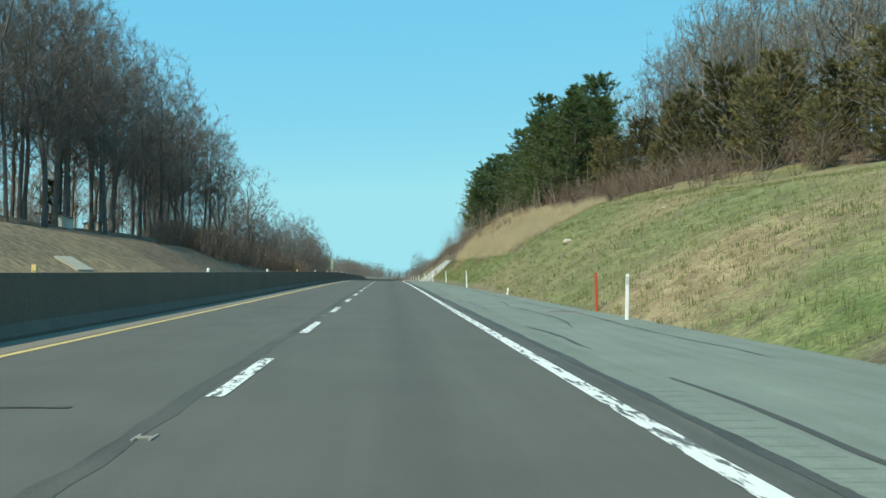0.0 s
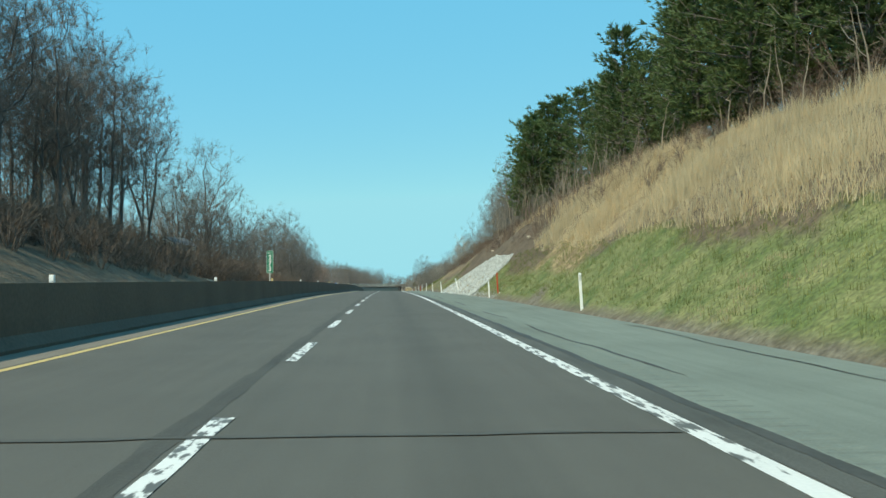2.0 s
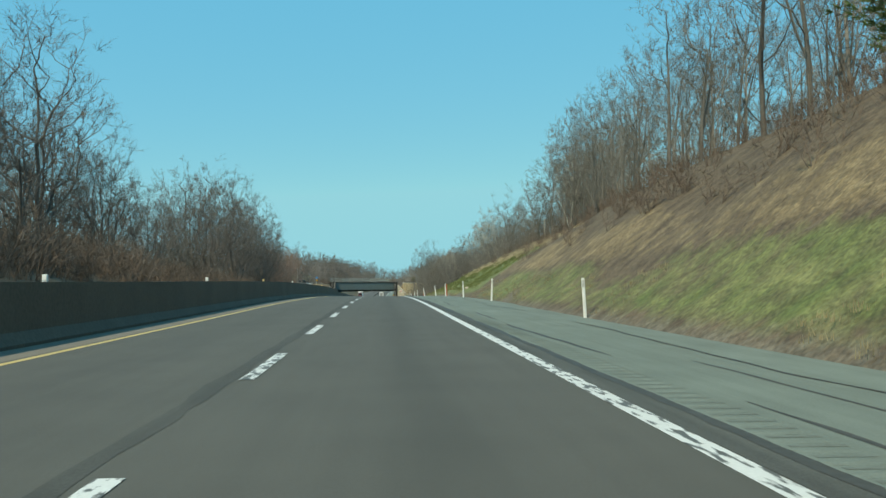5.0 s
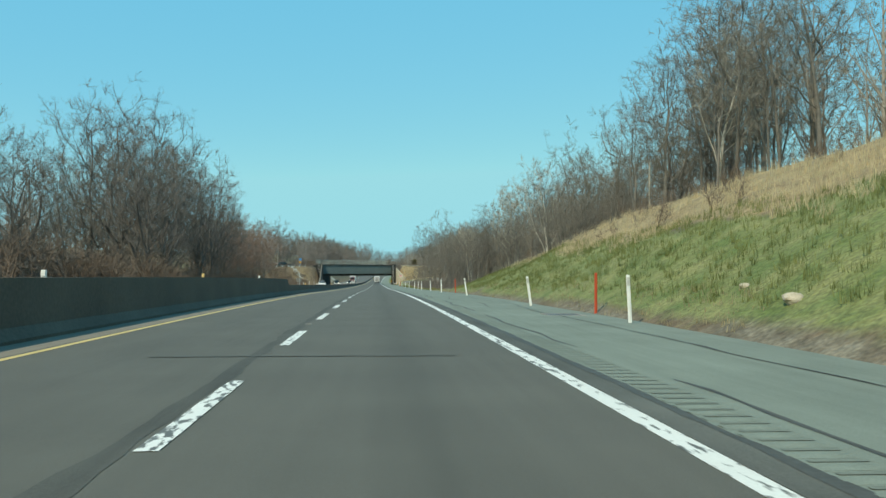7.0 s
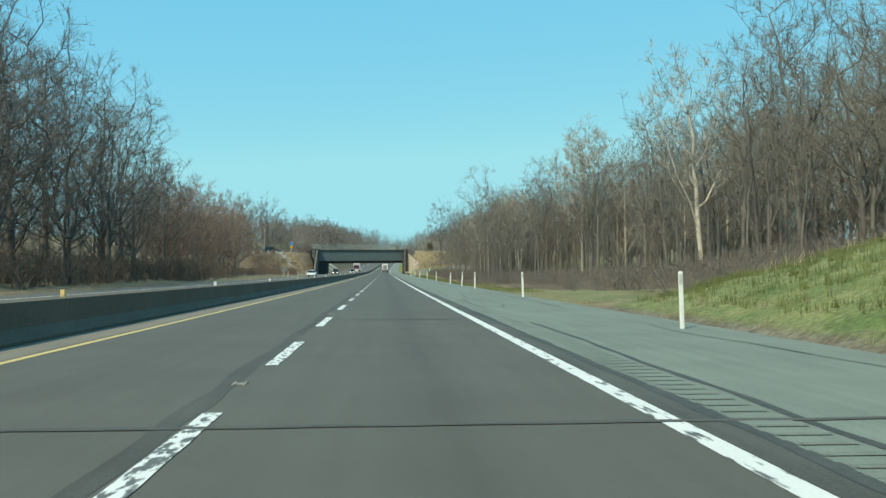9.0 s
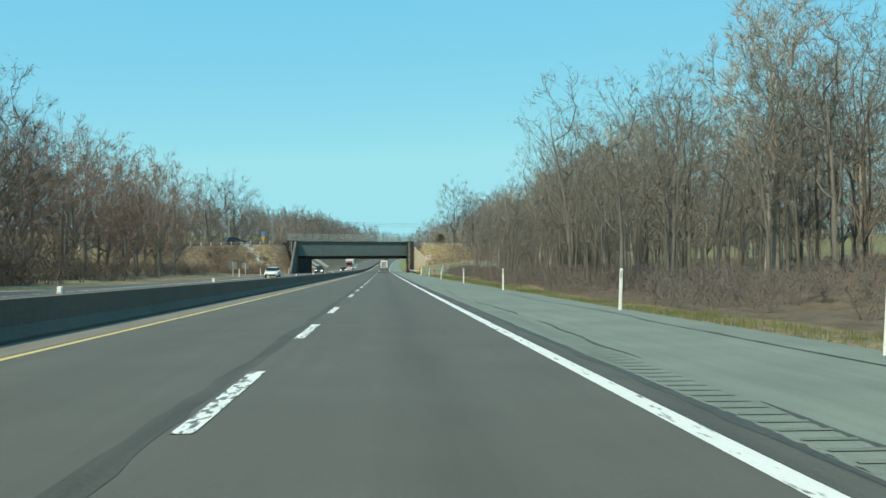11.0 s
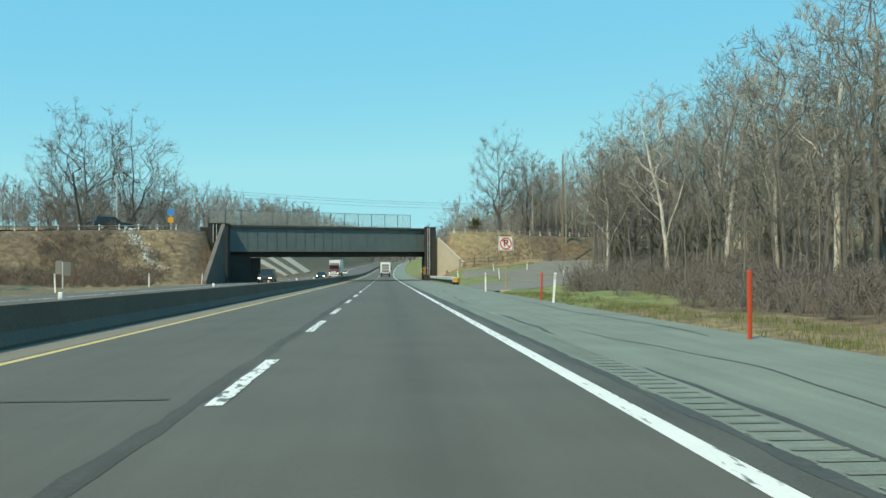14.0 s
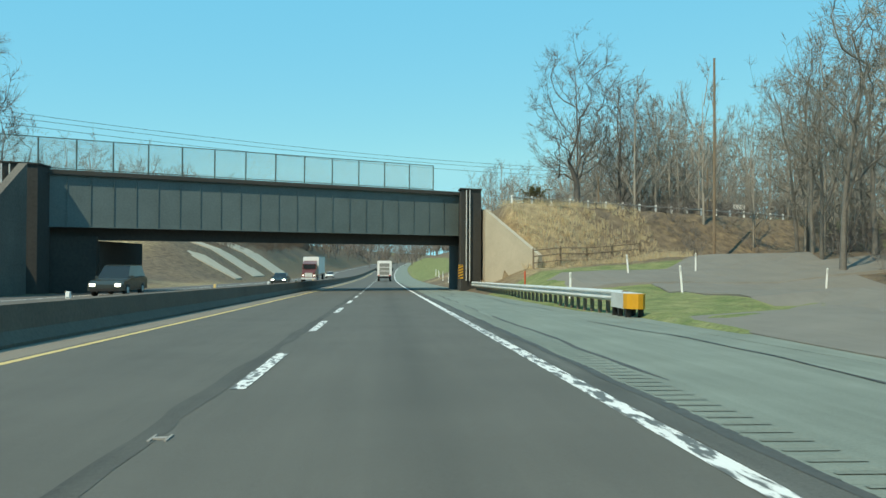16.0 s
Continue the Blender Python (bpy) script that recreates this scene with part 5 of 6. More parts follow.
STONES = [stone_mesh(s, M["stone"]) for s in range(8)]
pile = tagged(new("riprap_pile"), "slope covering of pale broken limestone rubble", "rubble")
rng = random.Random(4)
near, rest = 0, []
spots = []
for _ in range(19000):
    y = rng.uniform(138.6, 172.5)
    top = float(np.interp(y, [138.6, 141, 158, 172.5], [9.2, 10.0, 9.6, 6.5]))
    bot = 6.15 + 0.25 * noise.noise(Vector((y, 0, 0)))
    x = bot + (top - bot) * rng.random() ** 0.95
    spots.append((y, x))
spots.sort()
for y, x in spots:
    s = rng.uniform(0.024, 0.055) * (1.6 if rng.random() < 0.08 else 1.0)
    m = Matrix.Translation((x, y, ground_z(x, y) + 0.05 + rng.uniform(0.0, 0.06))) @ Matrix.Rotation(-0.65, 4, "Y") @ Euler((rng.gauss(0, 0.4), rng.gauss(0, 0.4), rng.uniform(0, 6))).to_matrix().to_4x4() @ Matrix.Diagonal((s * 1.25, s * 1.1, s * 0.7, 1))
    me = rng.choice(STONES)
    if near < 300:
        o = new("stone", me)
        o.parent = pile
        o.matrix_local = m
        near += 1
    else:
        co = np.array([tuple(m @ v.co) for v in me.vertices])
        rest.append((co, np.array([tuple(p.vertices) for p in me.polygons])))
# bed of fine broken stone under the rubble
b, rows = Build(), []
for y in np.arange(138.8, 172.4, 0.35):
    top = float(np.interp(y, [138.6, 141, 158, 172.5], [9.2, 10.0, 9.6, 6.5])) - 0.08
    rows.append([(x, y, ground_z(x, y) + 0.05 + 0.05 * noise.noise(Vector((x * 4, y * 4, 2))) - (0.12 if k in (0, 14) else 0.0)) for k, x in enumerate(np.linspace(6.2, top, 15))])
b.loft(rows, closed=False)
part("stone_bed", b, M["stone"], pile)
# smaller spall along the foot of the bank
for _ in range(1600):
    y = rng.uniform(126, 176)
    x = 6.25 + abs(rng.gauss(0, 0.35))
    s = rng.uniform(0.010, 0.026)
    m = Matrix.Translation((x, y, ground_z(x, y) + 0.02)) @ Euler((rng.uniform(0, 6), rng.uniform(0, 6), rng.uniform(0, 6))).to_matrix().to_4x4() @ Matrix.Diagonal((s, s, s, 1))
    me = STONES[_ % 8]
    rest.append((np.array([tuple(m @ v.co) for v in me.vertices]), np.array([tuple(p.vertices) for p in me.polygons])))
more = joined("rubble", rest, M["rubble"], "", "")
more.parent = pile
for key in ("label", "category"):
    if key in more:
        del more[key]



def boulder_mesh(seed):
    bm = bmesh.new()
    bmesh.ops.create_icosphere(bm, subdivisions=3, radius=1.0)
    for v in bm.verts:
        v.co *= 1 + 0.35 * noise.noise(v.co * 0.9 + Vector((seed, 0, 0))) + 0.12 * noise.noise(v.co * 2.6 + Vector((0, seed, 0)))
    me = bpy.data.meshes.new("boulder")
    bm.to_mesh(me)
    bm.free()
    me.materials.append(M["boulder"])
    return me


chute = []
for _ in range(170):
    f = rng.random()
    x, y = -32.8 + 5.5 * f + rng.gauss(0, 0.5), 548.0 - 6.0 * f + rng.gauss(0, 0.7)
    s = rng.uniform(0.05, 0.14)
    m = Matrix.Translation((x, y, ground_z(x, y) + 0.05)) @ Euler((rng.uniform(0, 6), rng.uniform(0, 6), rng.uniform(0, 6))).to_matrix().to_4x4() @ Matrix.Diagonal((s, s, s, 1))
    me = STONES[_ % 8]
    chute.append((np.array([tuple(m @ v.co) for v in me.vertices]), np.array([tuple(p.vertices) for p in me.polygons])))
joined("rock_chute", chute, M["rubble"], "pale stones spilling down the tan embankment", "rubble")
for x, y, s, label in ((10.9, 63.7, 0.24, "pale boulder half sunk in the grassy bank"), (11.4, 141.7, 0.18, "round pale boulder on the brown bank"), (11.2, 163.1, 0.16, "round pale boulder on the brown bank"), (8.1, 243.2, 0.18, "tan boulder at the foot of the bank"), (8.6, 246.4, 0.10, "tan boulder at the foot of the bank"), (15.5, 60.0, 0.13, "pale boulder half sunk in the grassy bank")):
    o = new("boulder", boulder_mesh(int(y)))
    o.matrix_world = Matrix.Translation((x, y, ground_z(x, y) + 0.15 * s)) @ Matrix.Diagonal((s * 1.3, s, s * 0.8, 1))
    tagged(o, label, "rock")


# ---- roadside posts ----
def marker_post(x, y, red=False, h=1.28, lean=0.0, tip=0.0, broken=False):
    e = thing("marker_post", (x, y, ground_z(x, y)), "", "post", "red marker posts" if red else "white delineator posts")
    e.matrix_world = pose(x, y, ground_z(x, y), tip, lean, 0)
    tagged(e, "thin red-orange plastic marker post at the roadside" if red else "broken stub of a white plastic delineator post" if broken else "white flexible plastic delineator post at the shoulder's edge")
    b = Build()
    w, d = (0.045, 0.03) if red else (0.05, 0.02)
    b.loft([[(-w, -d, z), (-w * 0.4, d, z), (w * 0.4, d, z), (w, -d, z), (w * 0.5, -d * 1.4, z), (-w * 0.5, -d * 1.4, z)] for z in (-0.2, h * 0.5, h - 0.03)] + [[(-w * 0.7, -d, h), (-w * 0.3, d, h), (w * 0.3, d, h), (w * 0.7, -d, h), (w * 0.4, -d * 1.2, h), (-w * 0.4, -d * 1.2, h)]])
    part("shaft", b, M["post_red"] if red else M["post_white"], e)
    if not red and not broken:
        b = Build()
        b.box(-0.04, -0.036, h - 0.28, 0.04, -0.029, h - 0.06)
        part("reflector", b, M["galv"], e, "grey reflective patch")
    return e


for x, y, ln in ((6.5, 37.0, 1), (6.45, 80.4, -3), (6.5, 103.8, -3), (6.4, 128.3, -3), (6.6, 153.2, -14), (6.05, 169.3, -5), (6.3, 192, -3), (6.4, 214, 2), (6.4, 230, -2), (6.5, 248.4, -3), (6.4, 261.2, -8), (6.3, 284, -9), (6.25, 305.6, -2), (6.7, 328, -2), (6.8, 350, 0), (6.8, 360.5, 3), (6.8, 373, 2), (6.8, 396, 0), (6.8, 418.9, 0), (6.8, 446, 2), (6.9, 473.6, 4), (6.7, 494.2, 0), (13.9, 538.4, -5), (22.3, 541, 4), (14.7, 549.3, -5), (19.5, 551, 0), (9.0, 540.0, 0), (27.5, 542, 4), (8.0, 590, 0), (8.3, 604, 2), (-21.8, 474.6, 2), (-21.9, 497, -2), (-22.0, 519, 0), (-22.0, 541, 3), (8.6, 618, 0), (9, 632, -2), (9.4, 646, 0)):
    marker_post(x, y, lean=ln)
marker_post(6.75, 60.3, h=0.3, lean=6, broken=True)
for x, y, ln in ((7.0, 42.0, -2), (6.75, 126.8, -3), (7.0, 253.5, 0), (7.0, 299.5, -2), (6.66, 455.3, 0), (7.1, 477.2, 2), (8.2, 548.0, 0)):
    marker_post(x, y, True, 1.3, ln)


# ---- signs ----
def lettering(body, size, material, parent, at, rz=0.0, name="lettering", bold=0.0):
    cu = bpy.data.curves.new(name, "FONT")
    cu.body, cu.size, cu.align_x, cu.align_y, cu.extrude, cu.offset = body, size, "CENTER", "CENTER", 0.004, bold
    tmp = new(name, cu)
    bpy.context.view_layer.update()
    me = bpy.data.meshes.new_from_object(tmp.evaluated_get(bpy.context.evaluated_depsgraph_get()))
    bpy.data.objects.remove(tmp)
    me.materials.clear()
    me.materials.append(material)
    o = new(name, me)
    o.parent = parent
    o.matrix_local = pose(*at, 90, 0, rz)
    return o


def rounded(b, w, h, y0, y1, z, r=0.05):
    """A board with rounded corners, facing the traffic."""
    ring = []
    for cx, cz, a0 in ((w / 2 - r, h / 2 - r, 0), (-w / 2 + r, h / 2 - r, 90), (-w / 2 + r, -h / 2 + r, 180), (w / 2 - r, -h / 2 + r, 270)):
        for k in range(4):
            a = radians(a0 + 30 * k)
            ring.append((cx + r * math.cos(a), z + cz + r * math.sin(a)))
    b.loft([[(x, y0, q) for x, q in ring], [(x, y1, q) for x, q in ring]])


def arc_band(b, r0, r1, y0, y1, z, n=40):
    for k in range(n):
        a, c = 2 * math.pi * k / n, 2 * math.pi * (k + 1) / n
        ps = [(r * math.cos(q), y, z + r * math.sin(q)) for y in (y0, y1) for r, q in ((r0, a), (r1, a), (r1, c), (r0, c))]
        b.add(ps, [(0, 1, 2, 3), (7, 6, 5, 4), (0, 4, 5, 1), (1, 5, 6, 2), (2, 6, 7, 3), (3, 7, 4, 0)])


# no-parking sign on its post
sx, sy = 7.95, 493.5
gz = ground_z(sx, sy)
np_sign = thing("no_parking_sign", (sx, sy, gz), "square white no-parking sign on a tan steel post", "sign")
zc = -1.20 - gz
b = Build()
b.box(-0.04, 0.0, -0.3, 0.04, 0.05, zc + 0.4)
part("post", b, M["sign_post"], np_sign)
b = Build()
b.box(-0.35, -0.2, -0.1, 0.3, 0.3, 0.05)
part("footing", b, M["concrete"], np_sign)
b = Build()
rounded(b, 0.98, 0.92, -0.02, 0.0, zc, 0.05)
board = part("board", b, M["sign_white"], np_sign)
b = Build()
for x0, z0, x1, z1 in ((-0.46, 0.405, 0.46, 0.43), (-0.46, -0.43, 0.46, -0.405), (-0.46, -0.405, -0.435, 0.405), (0.435, -0.405, 0.46, 0.405)):
    b.box(x0, -0.026, zc + z0, x1, -0.021, zc + z1)
part("border", b, M["black"], board)
lettering("P", 0.62, M["black"], board, (0.0, -0.03, zc + 0.0), bold=0.012)
b = Build()
arc_band(b, 0.315, 0.385, -0.040, -0.032, zc)
b.box(-0.33, -0.040, -0.033, 0.33, -0.033, 0.033, Matrix.Translation((0, 0, zc)) @ Matrix.Rotation(radians(45), 4, "Y"))
part("prohibition_ring", b, M["red"], board, "red ring with a slash")

# mile marker on the barrier
mile = thing("mile_marker", (-7.55, 128.3, road_z(128.3) + 1.09), "tall narrow green mile marker with white numerals on the barrier", "sign")
b = Build()
b.box(-0.03, 0.0, -1.09, 0.03, 0.04, 1.8)
part("post", b, M["galv"], mile)
b = Build()
rounded(b, 0.42, 1.42, -0.02, 0.0, 1.25, 0.06)
board = part("board", b, M["sign_green"], mile)
b = Build()
for x0, z0, x1, z1 in ((-0.17, 1.93, 0.17, 1.945), (-0.17, 0.555, 0.17, 0.57), (-0.2, 0.6, -0.185, 1.9), (0.185, 0.6, 0.2, 1.9)):
    b.box(x0, -0.026, z0, x1, -0.021, z1)
part("border", b, M["sign_white"], board)
lettering("MILE", 0.14, M["sign_white"], board, (0, -0.028, 1.80))
for k, ch in enumerate("273"):
    lettering(ch, 0.42, M["sign_white"], board, (0, -0.028, 1.52 - 0.36 * k), bold=0.008)

# the backs of two paired signs beside the opposite carriageway
for x, y, rz in ((-23.3, 477.8, -3), (-27.0, 511.5, 4)):
    gz = ground_z(x, y)
    zc = road_z(y) + 1.78 - gz
    e = thing("road_sign", (x, y, gz), "grey backs of two boards side by side on one post", "sign", "signs facing the other way", rz=rz)
    b = Build()
    b.box(-0.05, 0, -0.2, 0.05, 0.06, zc + 0.5)
    part("post", b, M["galv"], e)
    for s in (-1, 1):
        b = Build()
        rounded(b, 0.6, 1.15, 0.0, 0.03, zc, 0.05)
        o = part("board", b, M["sign_back"], e)
        o.matrix_local = Matrix.Translation((0.33 * s, 0.07, -0.06 * s)) @ Matrix.Rotation(radians(14 * s), 4, "Z")
# blue and yellow boards beside the crossing road
bz = ground_z(-30.8, 561.0)
e = thing("service_sign", (-30.8, 561.0, bz), "blue board above an amber board on one post", "sign")
b = Build()
b.box(-0.05, 0, -0.2, 0.05, 0.06, 4.9 - bz)
part("post", b, M["galv"], e)
b = Build()
rounded(b, 0.95, 0.95, -0.03, 0, 4.5 - bz, 0.06)
part("upper_board", b, M["sign_blue"], e, "blue board")
b = Build()
rounded(b, 0.8, 0.8, -0.03, 0, 3.35 - bz, 0.06)
part("lower_board", b, M["yellow"], e, "amber board")
e = thing("road_sign", (43.0, 597.0, ground_z(43, 597)), "pair of pale boards on a post beside the crossing road", "sign")
for dx in (-0.42, 0.42):
    b = Build()
    rounded(b, 0.7, 0.6, -0.03, 0, 2.0, 0.05)
    o = part("board", b, M["sign_white"], e)
    o.location.x = dx
b = Build()
b.box(-0.05, 0, -0.2, 0.05, 0.06, 2.4)
part("post", b, M["galv"], e)
# striped marker on the right abutment
hz = road_z(566) + 1.0
e = thing("hazard_marker", (6.15, 565.6, hz), "narrow board with black and yellow diagonal stripes", "sign")
b = Build()
b.box(-0.2, -0.03, 0.0, 0.2, 0.0, 1.1)
board = part("board", b, M["yellow"], e)
for k in range(5):
    b = Build()
    z = 0.02 + 0.22 * k
    b.add([(-0.2, y, z + 0.0) for y in (-0.036, -0.031)] + [(0.2, y, min(1.1, z + 0.16)) for y in (-0.036, -0.031)] + [(0.2, y, min(1.1, z + 0.27)) for y in (-0.036, -0.031)] + [(-0.2, y, min(1.1, z + 0.11)) for y in (-0.036, -0.031)],
          [(0, 2, 4, 6), (1, 7, 5, 3), (0, 1, 3, 2), (2, 3, 5, 4), (4, 5, 7, 6), (6, 7, 1, 0)])
    part("stripe", b, M["black"], board)


# ---- guardrail with its end cushion ----
rail = tagged(new("guardrail"), "galvanised W-beam guardrail leading to the bridge abutment", "guardrail")
GX0, GY0, GX1, GY1 = 7.55, 526.6, 7.0, 565.0


def rail_x(y):
    return GX0 + (GX1 - GX0) * (y - GY0) / (GY1 - GY0)


wave = [(0.0, 0.42), (-0.02, 0.44), (-0.08, 0.485), (-0.08, 0.525), (-0.01, 0.58), (-0.01, 0.62), (-0.08, 0.675), (-0.08, 0.715), (-0.02, 0.76), (0.0, 0.78)]
back = [(dx + 0.012, dz) for dx, dz in reversed(wave)]
for z0 in (0.0,):
    b, rings = Build(), []
    for y in np.arange(GY0, GY1 + 0.1, 1.92):
        rings.append([(rail_x(y) + dx, y, road_z(y) + z0 + dz) for dx, dz in wave + back])
    b.loft(rings)
    part("beam", b, M["galv"], rail)
for k in range(38):
    y = GY0 + 0.4 + 1.0 * k
    b = Build()
    x, z = rail_x(y), road_z(y)
    b.box(x + 0.02, y - 0.07, z + 0.42, x + 0.17, y + 0.07, z + 0.76)
    b.box(x + 0.17, y - 0.05, z - 0.3, x + 0.30, y + 0.05, z + 0.76)
    part("post", b, M["wood"], rail)
cz = road_z(525)
cush = thing("crash_cushion", (7.55, 525.4, cz), "guardrail end cushion with a yellow nose and grey bay", "barrier")
b = Build()
b.loft([[(-0.33, y, 0.28), (0.33, y, 0.28), (0.33, y, 0.86), (-0.33, y, 0.86)] for y in (0.15, 1.5)])
part("bay", b, M["galv"], cush)
b = Build()
rings = []
for k in range(7):
    a = radians(180 * k / 6)
    rings.append((0.36 * math.cos(a), -0.45 * math.sin(a) + 0.1))
b.loft([[(x, y, z) for x, y in rings] for z in (0.30, 0.34, 0.82, 0.86)])
part("nose", b, M["yellow"], cush, "yellow plastic nose")
cush.scale = (0.9, 1.0, 0.80)
for y in (0.05, 0.8, 1.4):
    for s in (-1, 1):
        b = Build()
        b.box(s * 0.22 - 0.08, y - 0.06, -0.1, s * 0.22 + 0.08, y + 0.06, 0.3)
        part("leg", b, M["black"], cush)

# field gate and fence at the end of the track
gate = tagged(new("field_fence"), "weathered rail fence closing the access track", "fence")
fp = [(11.3, 562.0), (13.6, 563.0), (15.9, 564.0), (18.2, 565.0), (20.8, 566.0)]
for x, y in fp:
    b = Build()
    z = ground_z(x, y)
    b.tube([(x, y, z - 0.3), (x, y, z + 1.55)], [0.08, 0.07], 7)
    part("post", b, M["wood"], gate)
for hgt in (0.45, 0.95, 1.4):
    b = Build()
    b.tube([(x, y - 0.09, ground_z(x, y) + hgt) for x, y in fp], [0.05] * 5, 6)
    part("rail", b, M["wood"], gate)


# ---- guide rail along the crossing road ----
for name, us, w in (("guide_rail", [-5.5 - 2.4 * k for k in range(21)], 0.8), ("guide_rail", [SPAN_U + 5.5 + 2.2 * k for k in range(22)], 0.8)):
    run = tagged(new(name), "low guide rail on white posts beside the crossing road", "guardrail", "guide rails of the crossing road")
    pts = []
    for u in us:
        x, y = DECK_A.x + _dk.x * u, DECK_A.y + _dk.y * u + w
        z = ground_z(x, y)
        pts.append((x, y - 0.1, z + 0.55))
        b = Build()
        b.box(x - 0.08, y - 0.07, z - 0.3, x + 0.08, y + 0.07, z + 0.75)
        part("post", b, M["post_white"], run)
    b = Build()
    b.tube(pts, [0.07] * len(pts), 5)
    part("rail", b, M["sign_back"], run)
# crossing road on its embankments
for name, us in (("crossing_road", np.linspace(-75, -1.0, 26)), ("crossing_road", np.linspace(SPAN_U + 1.0, SPAN_U + 60, 22))):
    b, rows = Build(), []
    for u in us:
        x = DECK_A.x + _dk.x * u
        y0 = DECK_A.y + _dk.y * u
        rows.append([(x, y0 + w, ground_z(x, y0 + w, False) + 0.16) for w in (1.6, 4.5, 7.5, 10.0)])
    b.loft(rows, closed=False)
    tagged(part(name, b, M["road_far"]), "asphalt of the road crossing over the highway", "road", kind="structure")


# ---- utility poles and wires ----
def pole(x, y, top, arms=True, label="weathered wooden utility pole", r=0.14, pale_wood=False):
    z = ground_z(x, y)
    e = thing("utility_pole", (x, y, z), label, "pole", "utility poles")
    b = Build()
    b.tube([(0, 0, -0.5), (0, 0, (top - z) * 0.5), (0, 0, top - z)], [r, r * 0.85, r * 0.7], 9)
    part("shaft", b, M["bark_pale"] if pale_wood else M["wood"], e)
    if arms:
        b = Build()
        b.box(-1.1, -0.06, top - z - 0.7, 1.1, 0.06, top - z - 0.58)
        part("crossarm", b, M["wood"], e)
        for dx in (-1.0, -0.4, 0.4, 1.0):
            b = Build()
            b.tube([(dx, 0, top - z - 0.58), (dx, 0, top - z - 0.44)], [0.05, 0.03], 7)
            part("insulator", b, M["galv"], e)
    return e


pole(28.9, 570.6, 14.5, False)
pole(35.0, 587.0, 6.8, False, r=0.11)
pole(23.0, 587.0, 5.7, False, r=0.11)
pole(-40.7, 568.0, 9.95, False, r=0.12, pale_wood=True)
pole(45.0, 617.0, 13.0, True)
pole(30.4, 316.5, 14.4, False, "pale bare pole standing on top of the bank", 0.12, True)
for dz, dy in ((-3.3, 0.0), (-3.7, 0.2), (-4.3, 0.1)):
    b = Build()
    p, q = Vector((-40.7, 568 + dy, 13.0 + dz)), Vector((45, 617 + dy, 13.0 + dz))
    b.tube([p.lerp(q, k / 20) - Vector((0, 0, 4 * 1.5 * (k / 20) * (1 - k / 20))) for k in range(21)], [0.018] * 21, 4)
    tagged(part("utility_wire", b, M["black"]), "thin black utility wire slung between wooden poles", "wire", "utility wires")


# ---- concrete aprons on the far banks ----
def apron(p, q, width, label, material=None):
    """A strip of pale lining laid down a slope from p to q."""
    b, rows = Build(), []
    p, q = Vector(p), Vector(q)
    for k in range(9):
        c = p.lerp(q, k / 8)
        rows.append([(c.x, c.y + s * width / 2, ground_z(c.x, c.y + s * width / 2, False) + h) for s, h in ((-1, -0.2), (-1, 0.14), (1, 0.14), (1, -0.2))])
    b.loft(rows)
    tagged(part("drain_apron", b, material or M["concrete"]), label, "drain", "drain aprons")


apron((-34.5, 652), (-22.6, 652), 14.0, "pale lined drain chute down the far bank")
apron((-35.5, 684), (-22.6, 684), 18.0, "pale lined drain chute down the far bank")
apron((-30, 630), (-22.4, 630), 6, "pale lined drain chute down the far bank")
apron((-23.7, 77), (-22.0, 77), 3.2, "pale concrete drain apron on the dry far bank")
apron((-25, 190), (-22.0, 190), 2.4, "pale concrete drain apron on the brushy far bank")


# ---- house behind the brush ----
def gabled_house(hx, hy, rz, size, lift, label):
    house = thing("house", (hx, hy, ground_z(hx, hy) + lift), label, "house", rz=rz)
    house_parts(house)
    house.scale = (size, size, size)


def house_parts(house):
    b = Build()
    b.loft([[(-3.6, y, -1.6), (3.6, y, -1.6), (3.6, y, 3.2), (0, y, 5.2), (-3.6, y, 3.2)] for y in (0, 9)])
    part("wall", b, M["house"], house)
    for s in (-1, 1):
        b = Build()
        b.add([(0, -0.4, 5.28), (0, 9.4, 5.28), (s * 4.1, 9.4, 3.0), (s * 4.1, -0.4, 3.0), (0, -0.4, 5.45), (0, 9.4, 5.45), (s * 4.1, 9.4, 3.16), (s * 4.1, -0.4, 3.16)], [(0, 1, 2, 3), (7, 6, 5, 4), (0, 4, 5, 1), (1, 5, 6, 2), (2, 6, 7, 3), (3, 7, 4, 0)])
        part("roof", b, M["roof"], house)
    for x, z in ((-1.8, 1.2), (1.8, 1.2), (0, 3.4)):
        b = Build()
        b.box(x - 0.5, -0.06, z - 0.6, x + 0.5, -0.01, z + 0.6)
        w = part("window", b, M["sign_white"], house)
        b = Build()
        b.box(x - 0.4, -0.08, z - 0.5, x + 0.4, -0.062, z + 0.5)
        part("pane", b, M["glass"], w)


